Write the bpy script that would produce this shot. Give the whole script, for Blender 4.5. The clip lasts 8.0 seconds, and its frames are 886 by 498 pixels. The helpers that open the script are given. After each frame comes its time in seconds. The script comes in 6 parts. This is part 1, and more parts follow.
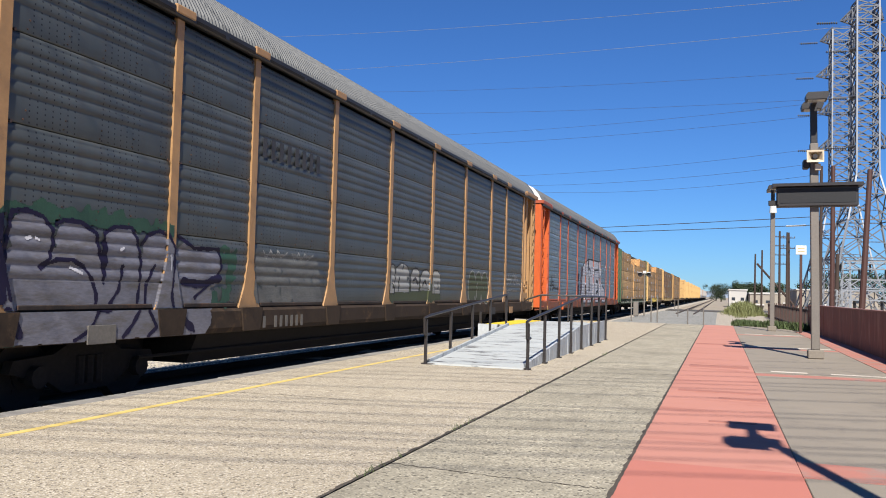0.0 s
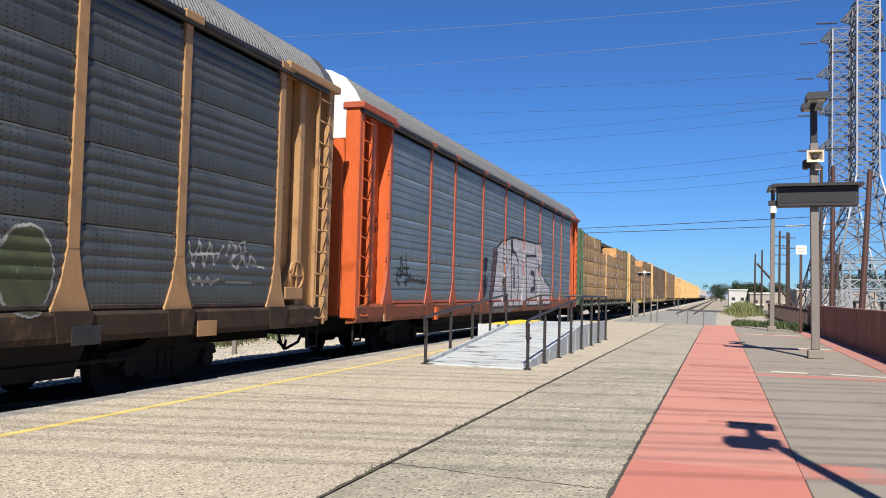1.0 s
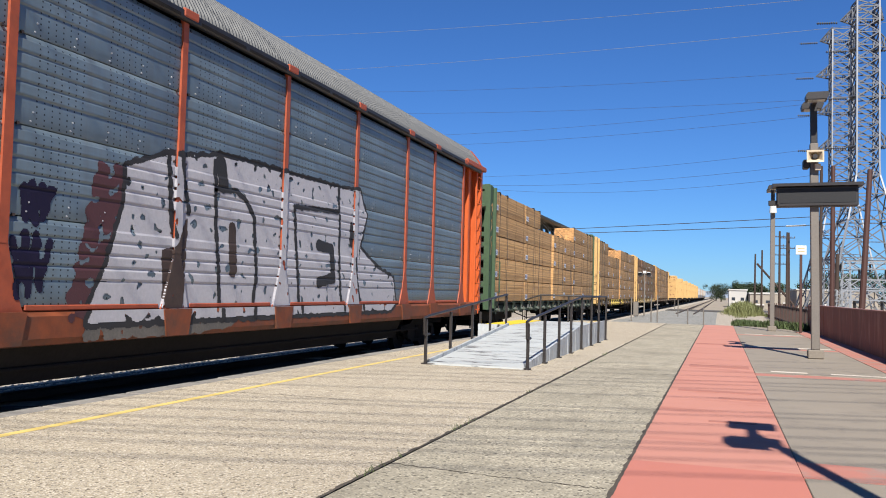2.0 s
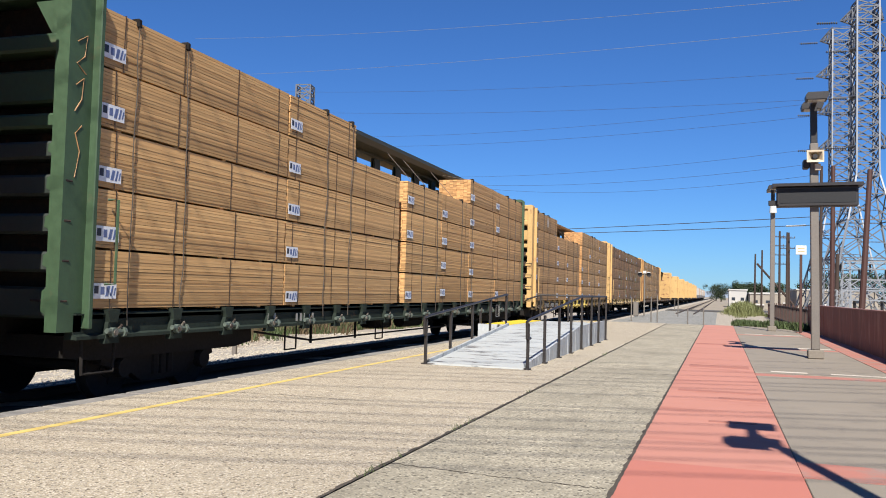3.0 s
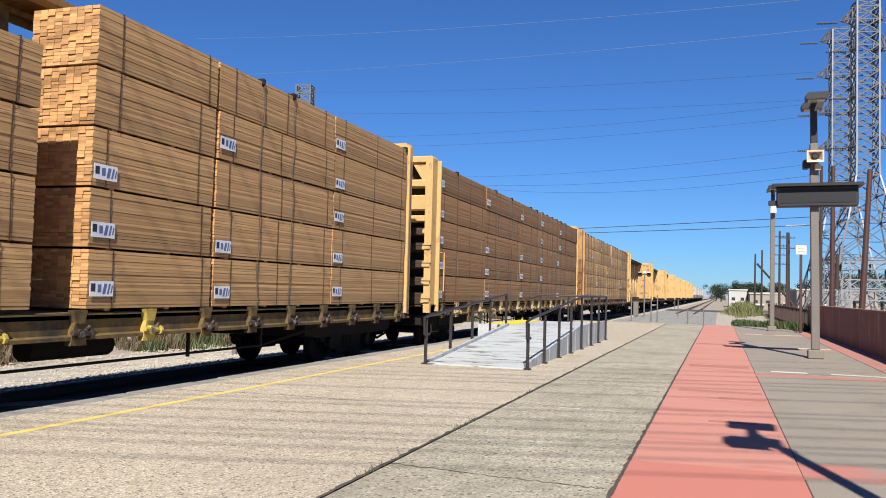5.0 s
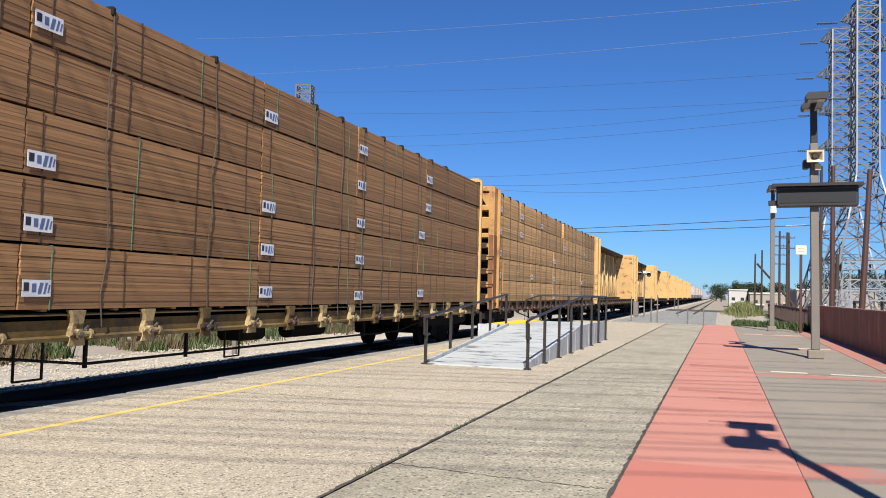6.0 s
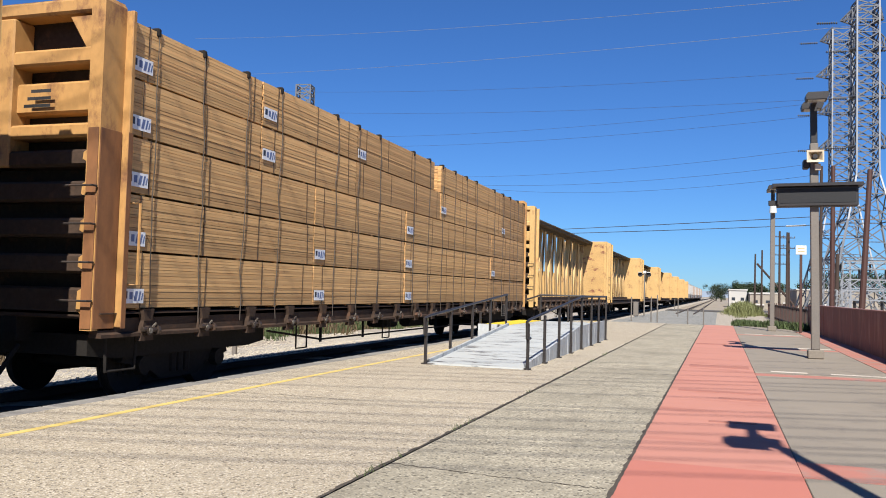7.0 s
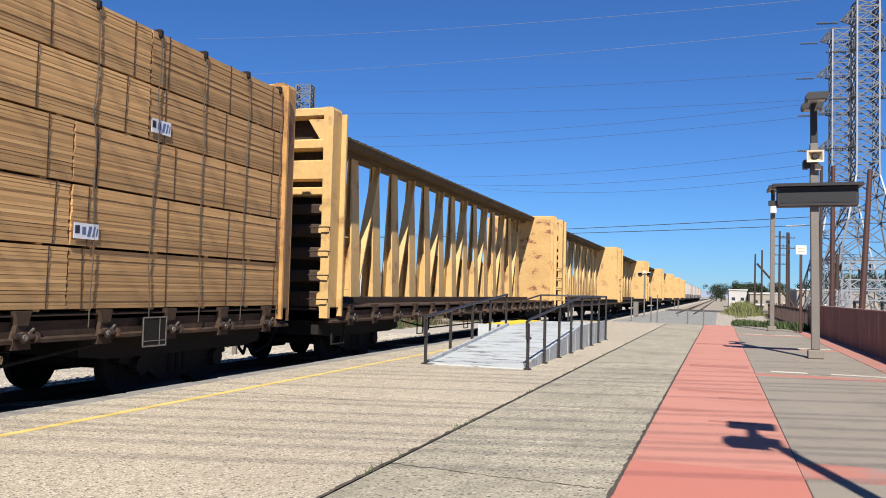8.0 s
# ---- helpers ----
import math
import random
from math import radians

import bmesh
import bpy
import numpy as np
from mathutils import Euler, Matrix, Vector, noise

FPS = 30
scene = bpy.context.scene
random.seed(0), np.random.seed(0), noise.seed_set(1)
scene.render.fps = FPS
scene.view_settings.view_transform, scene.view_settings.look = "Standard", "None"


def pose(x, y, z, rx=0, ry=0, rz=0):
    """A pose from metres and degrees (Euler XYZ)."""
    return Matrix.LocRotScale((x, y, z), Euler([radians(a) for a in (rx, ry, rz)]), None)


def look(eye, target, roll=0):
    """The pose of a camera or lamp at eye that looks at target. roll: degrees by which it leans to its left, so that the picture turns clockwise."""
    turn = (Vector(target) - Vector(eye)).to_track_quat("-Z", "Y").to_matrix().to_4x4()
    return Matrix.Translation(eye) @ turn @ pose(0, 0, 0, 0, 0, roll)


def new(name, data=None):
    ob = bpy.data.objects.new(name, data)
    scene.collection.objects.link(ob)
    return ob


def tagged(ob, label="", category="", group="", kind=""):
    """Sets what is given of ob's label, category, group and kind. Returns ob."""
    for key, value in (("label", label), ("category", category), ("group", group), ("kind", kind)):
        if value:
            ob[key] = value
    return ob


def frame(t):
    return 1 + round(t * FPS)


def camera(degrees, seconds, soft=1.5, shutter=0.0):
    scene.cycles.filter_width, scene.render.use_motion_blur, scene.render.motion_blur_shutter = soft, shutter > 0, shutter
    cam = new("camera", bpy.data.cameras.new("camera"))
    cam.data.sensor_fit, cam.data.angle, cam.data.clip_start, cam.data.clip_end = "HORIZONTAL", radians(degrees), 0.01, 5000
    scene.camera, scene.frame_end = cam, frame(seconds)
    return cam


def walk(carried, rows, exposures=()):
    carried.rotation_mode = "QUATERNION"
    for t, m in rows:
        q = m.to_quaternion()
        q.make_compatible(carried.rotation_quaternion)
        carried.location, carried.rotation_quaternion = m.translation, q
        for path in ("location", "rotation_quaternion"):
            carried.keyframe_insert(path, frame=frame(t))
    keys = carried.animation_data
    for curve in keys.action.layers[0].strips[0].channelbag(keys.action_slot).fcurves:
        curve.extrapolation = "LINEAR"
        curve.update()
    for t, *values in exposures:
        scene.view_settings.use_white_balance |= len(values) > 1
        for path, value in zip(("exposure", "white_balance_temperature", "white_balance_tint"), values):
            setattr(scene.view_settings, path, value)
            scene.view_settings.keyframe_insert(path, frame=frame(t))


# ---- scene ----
# camera
EYE = Vector((0.0, 0.0, 1.36))
YAW, TILT, LEAN = radians(18.125), radians(2.752), 1.519
AIM = EYE + 10 * Vector((-math.sin(YAW) * math.cos(TILT), math.cos(YAW) * math.cos(TILT), math.sin(TILT)))
cam = camera(55.19, 8.0, soft=0.95)
walk(cam, [(0.0, look(EYE, AIM, LEAN)), (8.0, look(EYE, AIM, LEAN))], exposures=[(0.0, 0.80, 6200, 10), (8.0, 0.80, 6200, 10)])

# daylight
SUN_AZ, SUN_EL = math.atan2(0.262, -0.965), radians(45.5)
world = bpy.data.worlds.new("sky")
scene.world = world
world.use_nodes = True
sky = world.node_tree.nodes.new("ShaderNodeTexSky")
sky.sky_type, sky.sun_disc = "NISHITA", False
sky.sun_elevation, sky.sun_rotation = SUN_EL, SUN_AZ
sky.altitude, sky.air_density, sky.dust_density, sky.ozone_density = 600, 1.0, 0.05, 4.0
back = world.node_tree.nodes["Background"]
tint = world.node_tree.nodes.new("ShaderNodeMix")
tint.data_type, tint.blend_type = "RGBA", "MULTIPLY"
tint.inputs[0].default_value, tint.inputs[7].default_value = 1.0, (0.424, 0.706, 1.10, 1)
world.node_tree.links.new(sky.outputs[0], tint.inputs[6])
world.node_tree.links.new(tint.outputs[2], back.inputs[0])
back.inputs[1].default_value = 0.055
sun_data = bpy.data.lights.new("sun", "SUN")
sun_data.energy, sun_data.angle, sun_data.color = 5.0, radians(0.5), (1.0, 0.93, 0.82)
sun = new("sun", sun_data)
sun_to = Vector((math.sin(SUN_AZ) * math.cos(SUN_EL), math.cos(SUN_AZ) * math.cos(SUN_EL), math.sin(SUN_EL)))
sun.matrix_world = look(sun_to * 60, (0, 0, 0))


# ---- materials ----
def nodes_of(name):
    m = bpy.data.materials.new(name)
    m.use_nodes = True
    nt = m.node_tree
    return m, nt, nt.nodes["Principled BSDF"]


def link(nt, a, b):
    nt.links.new(a, b)


def mathn(nt, op, a, b=None, c=None):
    n = nt.nodes.new("ShaderNodeMath")
    n.operation = op
    for i, v in enumerate((a, b, c)):
        if v is None:
            continue
        if isinstance(v, (int, float)):
            n.inputs[i].default_value = v
        else:
            link(nt, v, n.inputs[i])
    return n.outputs[0]


def mixn(nt, fac, a, b, blend="MIX"):
    n = nt.nodes.new("ShaderNodeMix")
    n.data_type, n.blend_type = "RGBA", blend
    for i, v in ((0, fac), (6, a), (7, b)):
        if isinstance(v, (int, float)):
            n.inputs[i].default_value = v
        elif isinstance(v, tuple):
            n.inputs[i].default_value = (*v, 1)
        else:
            link(nt, v, n.inputs[i])
    return n.outputs[2]


def coords(nt, scale=(1, 1, 1), which="Object"):
    tc = nt.nodes.new("ShaderNodeTexCoord")
    mp = nt.nodes.new("ShaderNodeMapping")
    mp.inputs["Scale"].default_value = scale
    link(nt, tc.outputs[which], mp.inputs[0])
    return mp.outputs[0]


def noisen(nt, vec, scale, detail=4, rough=0.6):
    n = nt.nodes.new("ShaderNodeTexNoise")
    n.inputs["Scale"].default_value, n.inputs["Detail"].default_value, n.inputs["Roughness"].default_value = scale, detail, rough
    link(nt, vec, n.inputs["Vector"])
    return n.outputs[0]


def rampn(nt, fac, lo, hi, c0=(0, 0, 0), c1=(1, 1, 1)):
    n = nt.nodes.new("ShaderNodeValToRGB")
    n.color_ramp.elements[0].position, n.color_ramp.elements[1].position = lo, hi
    n.color_ramp.elements[0].color, n.color_ramp.elements[1].color = (*c0, 1), (*c1, 1)
    link(nt, fac, n.inputs[0])
    return n.outputs[0]


def bumpn(nt, bsdf, height, strength, dist=0.01):
    n = nt.nodes.new("ShaderNodeBump")
    n.inputs["Strength"].default_value, n.inputs["Distance"].default_value = strength, dist
    link(nt, height, n.inputs["Height"])
    link(nt, n.outputs[0], bsdf.inputs["Normal"])


def surface(name, base, rough=0.7, metal=0.0, var=0.25, big=0.7, fine=30.0, stain=None, stain_at=(0.55, 0.75), bump=0.2, stretch=(1, 1, 1), spread=0.0, which="Object", spec=0.5):
    """A worn surface: large blotches, fine grain, stains of another colour, slight relief."""
    m, nt, b = nodes_of(name)
    v = coords(nt, stretch, which)
    n1, n2 = noisen(nt, v, big, 5), noisen(nt, v, fine, 3)
    dark = tuple(c * (1 - var) for c in base)
    lite = tuple(min(1, c * (1 + var)) for c in base)
    col = mixn(nt, rampn(nt, n1, 0.3, 0.7), dark, lite)
    col = mixn(nt, 0.5, col, mixn(nt, rampn(nt, n2, 0.35, 0.65), dark, lite))
    if stain:
        n3 = noisen(nt, v, big * 2.3, 8, 0.7)
        col = mixn(nt, rampn(nt, n3, *stain_at), col, stain)
    if spread:
        g = nt.nodes.new("ShaderNodeObjectInfo")
        f = mathn(nt, "MULTIPLY_ADD", g.outputs["Random"], spread * 2, 1 - spread)
        col = mixn(nt, 1.0, col, f, "MULTIPLY")
    link(nt, col, b.inputs["Base Color"])
    b.inputs["Metallic"].default_value = metal
    b.inputs["Specular IOR Level"].default_value = spec
    link(nt, mathn(nt, "MULTIPLY_ADD", n2, 0.25, rough - 0.12), b.inputs["Roughness"])
    bumpn(nt, b, n2, bump)
    return m


def aggregate(name, sand, pebble_dark, pebble_lite, scale, stain=0.35):
    """Concrete with pebbles showing, blotched and stained."""
    m, nt, b = nodes_of(name)
    v = coords(nt)
    vo = nt.nodes.new("ShaderNodeTexVoronoi")
    vo.inputs["Scale"].default_value = scale
    link(nt, v, vo.inputs["Vector"])
    peb = mixn(nt, rampn(nt, vo.outputs["Color"], 0.15, 0.85), pebble_dark, pebble_lite)
    col = mixn(nt, rampn(nt, vo.outputs["Distance"], 0.32, 0.6), peb, sand)
    n1 = noisen(nt, v, 0.45, 8, 0.65)
    n2 = noisen(nt, v, 9.0, 5, 0.6)
    col = mixn(nt, mathn(nt, "MULTIPLY", rampn(nt, n1, 0.45, 0.75), stain), col, tuple(c * 0.55 for c in sand))
    col = mixn(nt, mathn(nt, "MULTIPLY", rampn(nt, n2, 0.5, 0.75), 0.25), col, tuple(c * 0.6 for c in sand))
    vs = nt.nodes.new("ShaderNodeTexVoronoi")
    vs.inputs["Scale"].default_value = scale * 0.42
    link(nt, v, vs.inputs["Vector"])
    sep = nt.nodes.new("ShaderNodeSeparateColor")
    link(nt, vs.outputs["Color"], sep.inputs[0])
    pick = mathn(nt, "MULTIPLY", mathn(nt, "GREATER_THAN", sep.outputs[0], 0.72), mathn(nt, "LESS_THAN", vs.outputs["Distance"], 0.33))
    col = mixn(nt, mathn(nt, "MULTIPLY", pick, 0.75), col, pebble_dark)
    pale = mathn(nt, "MULTIPLY", mathn(nt, "LESS_THAN", sep.outputs[1], 0.25), mathn(nt, "LESS_THAN", vs.outputs["Distance"], 0.36))
    col = mixn(nt, mathn(nt, "MULTIPLY", pale, 0.38), col, pebble_lite)
    n3 = noisen(nt, coords(nt, (1.6, 0.5, 1)), 2.2, 7, 0.7)
    col = mixn(nt, mathn(nt, "MULTIPLY", rampn(nt, n3, 0.5, 0.72), stain * 0.7), col, tuple(c * 0.5 for c in sand))
    link(nt, col, b.inputs["Base Color"])
    b.inputs["Roughness"].default_value = 0.9
    bumpn(nt, b, vo.outputs["Distance"], 0.5, 0.008)
    return m


def wood(name, c0, c1, end_tint):
    """Sawn timber: each board its own tone, streaks along it, knots, warmer end grain."""
    m, nt, b = nodes_of(name)
    g = nt.nodes.new("ShaderNodeNewGeometry")
    rnd = g.outputs["Random Per Island"]
    info = nt.nodes.new("ShaderNodeObjectInfo")
    v = coords(nt, (14, 0.7, 30))
    add = nt.nodes.new("ShaderNodeVectorMath")
    add.operation = "ADD"
    link(nt, v, add.inputs[0])
    sh = nt.nodes.new("ShaderNodeCombineXYZ")
    link(nt, mathn(nt, "MULTIPLY", rnd, 60.0), sh.inputs[1])
    link(nt, sh.outputs[0], add.inputs[1])
    n = noisen(nt, add.outputs[0], 1.0, 5, 0.65)
    col = mixn(nt, rampn(nt, n, 0.3, 0.72), c0, c1)
    f = mathn(nt, "MULTIPLY_ADD", rnd, 0.50, 0.74)
    col = mixn(nt, 1.0, col, f, "MULTIPLY")
    f2 = mathn(nt, "MULTIPLY_ADD", info.outputs["Random"], 0.24, 0.88)
    col = mixn(nt, 1.0, col, f2, "MULTIPLY")
    kn = noisen(nt, coords(nt, (5, 2.2, 9)), 1.3, 2)
    col = mixn(nt, mathn(nt, "MULTIPLY", rampn(nt, kn, 0.68, 0.76), 0.5), col, tuple(c * 0.35 for c in c0))
    sep = nt.nodes.new("ShaderNodeSeparateXYZ")
    tc = nt.nodes.new("ShaderNodeTexCoord")
    link(nt, tc.outputs["Normal"], sep.inputs[0])
    endf = mathn(nt, "GREATER_THAN", mathn(nt, "ABSOLUTE", sep.outputs[1]), 0.7)
    col = mixn(nt, mathn(nt, "MULTIPLY", endf, 0.65), col, mixn(nt, 1.0, end_tint, mathn(nt, "MULTIPLY_ADD", rnd, 0.6, 0.6), "MULTIPLY"))
    link(nt, col, b.inputs["Base Color"])
    b.inputs["Roughness"].default_value = 0.8
    bumpn(nt, b, n, 0.3, 0.004)
    return m


def perforated(name, base, rust, metal=0.35, rough=0.5, hole=0.026, fade=0.35):
    """Galvanised screen panel: rows of small punched holes, grime in streaks."""
    m, nt, b = nodes_of(name)
    tc = nt.nodes.new("ShaderNodeTexCoord")
    sep = nt.nodes.new("ShaderNodeSeparateXYZ")
    link(nt, tc.outputs["Object"], sep.inputs[0])
    fy = mathn(nt, "SUBTRACT", mathn(nt, "FRACT", mathn(nt, "MULTIPLY", sep.outputs[1], 9.0)), 0.5)
    fz = mathn(nt, "SUBTRACT", mathn(nt, "FRACT", mathn(nt, "MULTIPLY", sep.outputs[2], 16.0)), 0.5)
    d = mathn(nt, "MAXIMUM", mathn(nt, "MULTIPLY", mathn(nt, "ABSOLUTE", fy), 0.111), mathn(nt, "MULTIPLY", mathn(nt, "ABSOLUTE", fz), 0.0625))
    holes = mathn(nt, "LESS_THAN", d, hole * 0.5)
    grp = mathn(nt, "GREATER_THAN", mathn(nt, "FRACT", mathn(nt, "MULTIPLY", sep.outputs[1], 0.9)), 0.3)
    holes = mathn(nt, "MULTIPLY", mathn(nt, "MULTIPLY", holes, grp), 0.95)
    v = coords(nt)
    streak = noisen(nt, coords(nt, (1, 3.0, 0.25)), 1.4, 6, 0.65)
    n1 = noisen(nt, v, 0.8, 6, 0.6)
    n2 = noisen(nt, coords(nt, (1, 1.0, 8.0)), 1.1, 4)
    col = mixn(nt, rampn(nt, n1, 0.3, 0.7), tuple(c * 0.78 for c in base), tuple(c * 1.2 for c in base))
    col = mixn(nt, mathn(nt, "MULTIPLY", rampn(nt, streak, 0.48, 0.75), fade), col, rust)
    col = mixn(nt, mathn(nt, "MULTIPLY", rampn(nt, n2, 0.5, 0.7), 0.25), col, tuple(c * 0.55 for c in base))
    col = mixn(nt, holes, col, (0.015, 0.015, 0.017))
    link(nt, col, b.inputs["Base Color"])
    b.inputs["Metallic"].default_value = metal
    b.inputs["Roughness"].default_value = rough
    bumpn(nt, b, noisen(nt, v, 6, 3), 0.12)
    return m


M = {}
M["aggregate"] = aggregate("exposed_aggregate", (0.377, 0.318, 0.224), (0.055, 0.039, 0.027), (0.675, 0.597, 0.479), 64)
M["asphalt"] = aggregate("worn_asphalt", (0.325, 0.288, 0.21), (0.047, 0.039, 0.028), (0.56, 0.50, 0.38), 50, 0.85)
M["slab"] = surface("grey_slab", (0.232, 0.197, 0.152), 0.85, var=0.16, big=0.5, fine=60, stain=(0.15, 0.128, 0.105), stain_at=(0.52, 0.75))
M["red"] = surface("red_coating", (0.435, 0.192, 0.14), 0.8, var=0.09, big=0.4, fine=70, stain=(0.34, 0.13, 0.092), stain_at=(0.52, 0.72), stretch=(0.6, 1.6, 1))
M["red_fresh"] = surface("red_coating_patch", (0.42, 0.148, 0.106), 0.8, var=0.08, big=0.4, fine=70)
M["red_stain"] = surface("red_coating_stain", (0.33, 0.135, 0.098), 0.85, var=0.15, big=2.0, fine=40)
M["red_worn"] = surface("worn_red_coating", (0.369, 0.149, 0.11), 0.85, var=0.12, big=0.8, fine=50, stain=(0.243, 0.196, 0.165), stain_at=(0.48, 0.66))
M["joint"] = surface("joint_dirt", (0.059, 0.047, 0.035), 0.95, var=0.4, fine=40)
M["edge_concrete"] = surface("edge_concrete", (0.22, 0.204, 0.181), 0.9, var=0.25, fine=30, stain=(0.094, 0.086, 0.079))
M["yellow_line"] = surface("yellow_paint", (0.597, 0.44, 0.133), 0.75, var=0.1, big=2, fine=25, stain=(0.432, 0.345, 0.204), stain_at=(0.6, 0.75))
M["white_line"] = surface("white_paint", (0.518, 0.455, 0.377), 0.8, var=0.1, big=2, fine=25)
M["ballast"] = aggregate("ballast", (0.37, 0.325, 0.26), (0.20, 0.165, 0.13), (0.48, 0.43, 0.36), 14)
# ballast with the train's shade put into its colour
M["shaded_ballast"] = aggregate("shaded_ballast", (0.014, 0.0095, 0.006), (0.007, 0.005, 0.0035), (0.024, 0.018, 0.013), 14)
M["stone"] = surface("crushed_stone", (0.37, 0.325, 0.255), 0.95, var=0.3, big=3, fine=20, spec=0.2)
M["dirt"] = surface("dry_ground", (0.283, 0.235, 0.181), 0.95, var=0.25, big=0.08, fine=4, stain=(0.157, 0.157, 0.079), stain_at=(0.5, 0.7))
M["rail"] = surface("rail_steel", (0.055, 0.036, 0.027), 0.75, 0.0, var=0.3, fine=20)
M["cable_dark"] = surface("steel_cable", (0.07, 0.055, 0.042), 0.6)
M["wrap"] = surface("plastic_wrap", (0.518, 0.502, 0.471), 0.4, var=0.1)
M["tie"] = surface("sleeper", (0.09, 0.07, 0.055), 0.9, var=0.3, fine=20)
M["wall"] = surface("rust_wall", (0.17, 0.062, 0.04), 0.75, 0.0, var=0.35, big=0.9, fine=6, stain=(0.29, 0.15, 0.11), stain_at=(0.52, 0.72), stretch=(1, 1.2, 0.35))
M["wall_cap"] = surface("wall_cap", (0.259, 0.133, 0.11), 0.7, var=0.15)
M["lumber"] = wood("sawn_lumber", (0.321, 0.177, 0.07), (0.488, 0.298, 0.128), (0.558, 0.279, 0.102))
M["lumber_pale"] = wood("pale_lumber", (0.41, 0.228, 0.088), (0.625, 0.392, 0.168), (0.62, 0.34, 0.13))
M["lumber_dark"] = wood("brown_lumber", (0.205, 0.104, 0.04), (0.325, 0.178, 0.078), (0.38, 0.19, 0.075))
M["lumber_mid"] = wood("tan_lumber", (0.345, 0.19, 0.073), (0.515, 0.315, 0.135), (0.55, 0.29, 0.11))
M["strap"] = surface("dark_strap", (0.055, 0.032, 0.018), 0.7)
M["strap_green"] = surface("green_strap", (0.10, 0.22, 0.12), 0.6)
M["label_paper"] = surface("label_paper", (0.648, 0.657, 0.675), 0.5, var=0.08)
M["label_blue"] = surface("label_print", (0.102, 0.133, 0.259), 0.5, var=0.3, fine=60)
M["label_black"] = surface("label_black", (0.02, 0.02, 0.03), 0.5)
M["car_yellow"] = surface("yellow_car_paint", (0.50, 0.315, 0.118), 0.6, var=0.14, big=0.8, fine=12, stain=(0.22, 0.10, 0.045), stain_at=(0.56, 0.68), stretch=(1, 1, 0.6))
M["car_ochre"] = surface("ochre_car_paint", (0.40, 0.215, 0.068), 0.6, var=0.16, big=0.8, fine=12, stain=(0.16, 0.07, 0.03), stain_at=(0.52, 0.64), stretch=(1, 1, 0.6))
M["car_green"] = surface("green_car_paint", (0.04, 0.075, 0.035), 0.6, var=0.2, big=0.9, fine=12, stain=(0.1, 0.075, 0.04), stain_at=(0.6, 0.78))
M["green_dark"] = surface("dark_green_paint", (0.03, 0.038, 0.03), 0.6, var=0.25, fine=12)
# grimy frames, and bulkhead sheets whose shade is put into the colour
M["frame_dark"] = surface("grimy_shaded_frame", (0.04, 0.031, 0.026), 0.85, spec=0.2, var=0.35, big=1.2, fine=15, stain=(0.12, 0.06, 0.035), stain_at=(0.55, 0.75))
M["frame_brown"] = surface("brown_frame", (0.05, 0.032, 0.022), 0.85, spec=0.2, var=0.3, big=1.2, fine=15, stain=(0.11, 0.055, 0.03), stain_at=(0.55, 0.75))
M["frame_yellow"] = surface("grimy_yellow_frame", (0.13, 0.085, 0.03), 0.8, spec=0.25, var=0.35, big=1.0, fine=15, stain=(0.05, 0.04, 0.03), stain_at=(0.45, 0.65))
M["frame_green"] = surface("green_frame", (0.02, 0.028, 0.021), 0.8, spec=0.2, var=0.35, fine=15, stain=(0.09, 0.05, 0.025), stain_at=(0.62, 0.72))
M["black"] = surface("black_iron", (0.020, 0.0175, 0.0155), 0.9, spec=0.12, var=0.3, fine=20)
M["wheel"] = surface("wheel_steel", (0.025, 0.021, 0.018), 0.85, 0.0, spec=0.15, var=0.25, fine=15)
M["winch"] = surface("winch_metal", (0.06, 0.042, 0.032), 0.5, 0.4, var=0.4, fine=25, stain=(0.2, 0.10, 0.06), stain_at=(0.5, 0.7))
M["winch_green"] = surface("winch_green", (0.085, 0.105, 0.085), 0.65, 0.1, var=0.3, fine=25, stain=(0.12, 0.075, 0.05), stain_at=(0.58, 0.75))
M["winch_yellow"] = surface("winch_bright", (0.33, 0.24, 0.11), 0.65, var=0.3, big=2, stain=(0.08, 0.05, 0.03), stain_at=(0.5, 0.66))
M["winch_lemon"] = surface("winch_lemon", (0.42, 0.31, 0.06), 0.6, var=0.2, big=2, stain=(0.12, 0.08, 0.03), stain_at=(0.55, 0.7))
M["rack_grey"] = perforated("grey_rack_screen", (0.079, 0.086, 0.083), (0.08, 0.064, 0.052), 0.35, 0.48, 0.02)
M["rack_blue"] = perforated("bluish_rack_screen", (0.165, 0.215, 0.245), (0.15, 0.13, 0.115), 0.45, 0.5, 0.019, 0.3)
M["post_tan"] = surface("tan_post", (0.325, 0.182, 0.076), 0.55, var=0.14, big=0.8, fine=12, stain=(0.14, 0.08, 0.044), stain_at=(0.6, 0.78))
M["sill_brown"] = surface("grimy_sill", (0.037, 0.025, 0.017), 0.8, spec=0.2, var=0.3, big=1.0, fine=12, stain=(0.12, 0.07, 0.035), stain_at=(0.55, 0.75))
M["orange"] = surface("orange_paint", (0.459, 0.085, 0.015), 0.5, var=0.12, big=0.7, fine=10, stain=(0.266, 0.052, 0.018), stain_at=(0.6, 0.8), stretch=(1, 1, 0.4))
M["orange_dull"] = surface("dull_orange_paint", (0.33, 0.068, 0.026), 0.6, var=0.18, big=0.9, fine=10, stain=(0.2, 0.05, 0.022), stain_at=(0.55, 0.78))
M["sill_orange"] = surface("orange_sill", (0.175, 0.043, 0.012), 0.65, var=0.25, big=0.8, fine=10, stain=(0.08, 0.035, 0.02), stain_at=(0.45, 0.68))
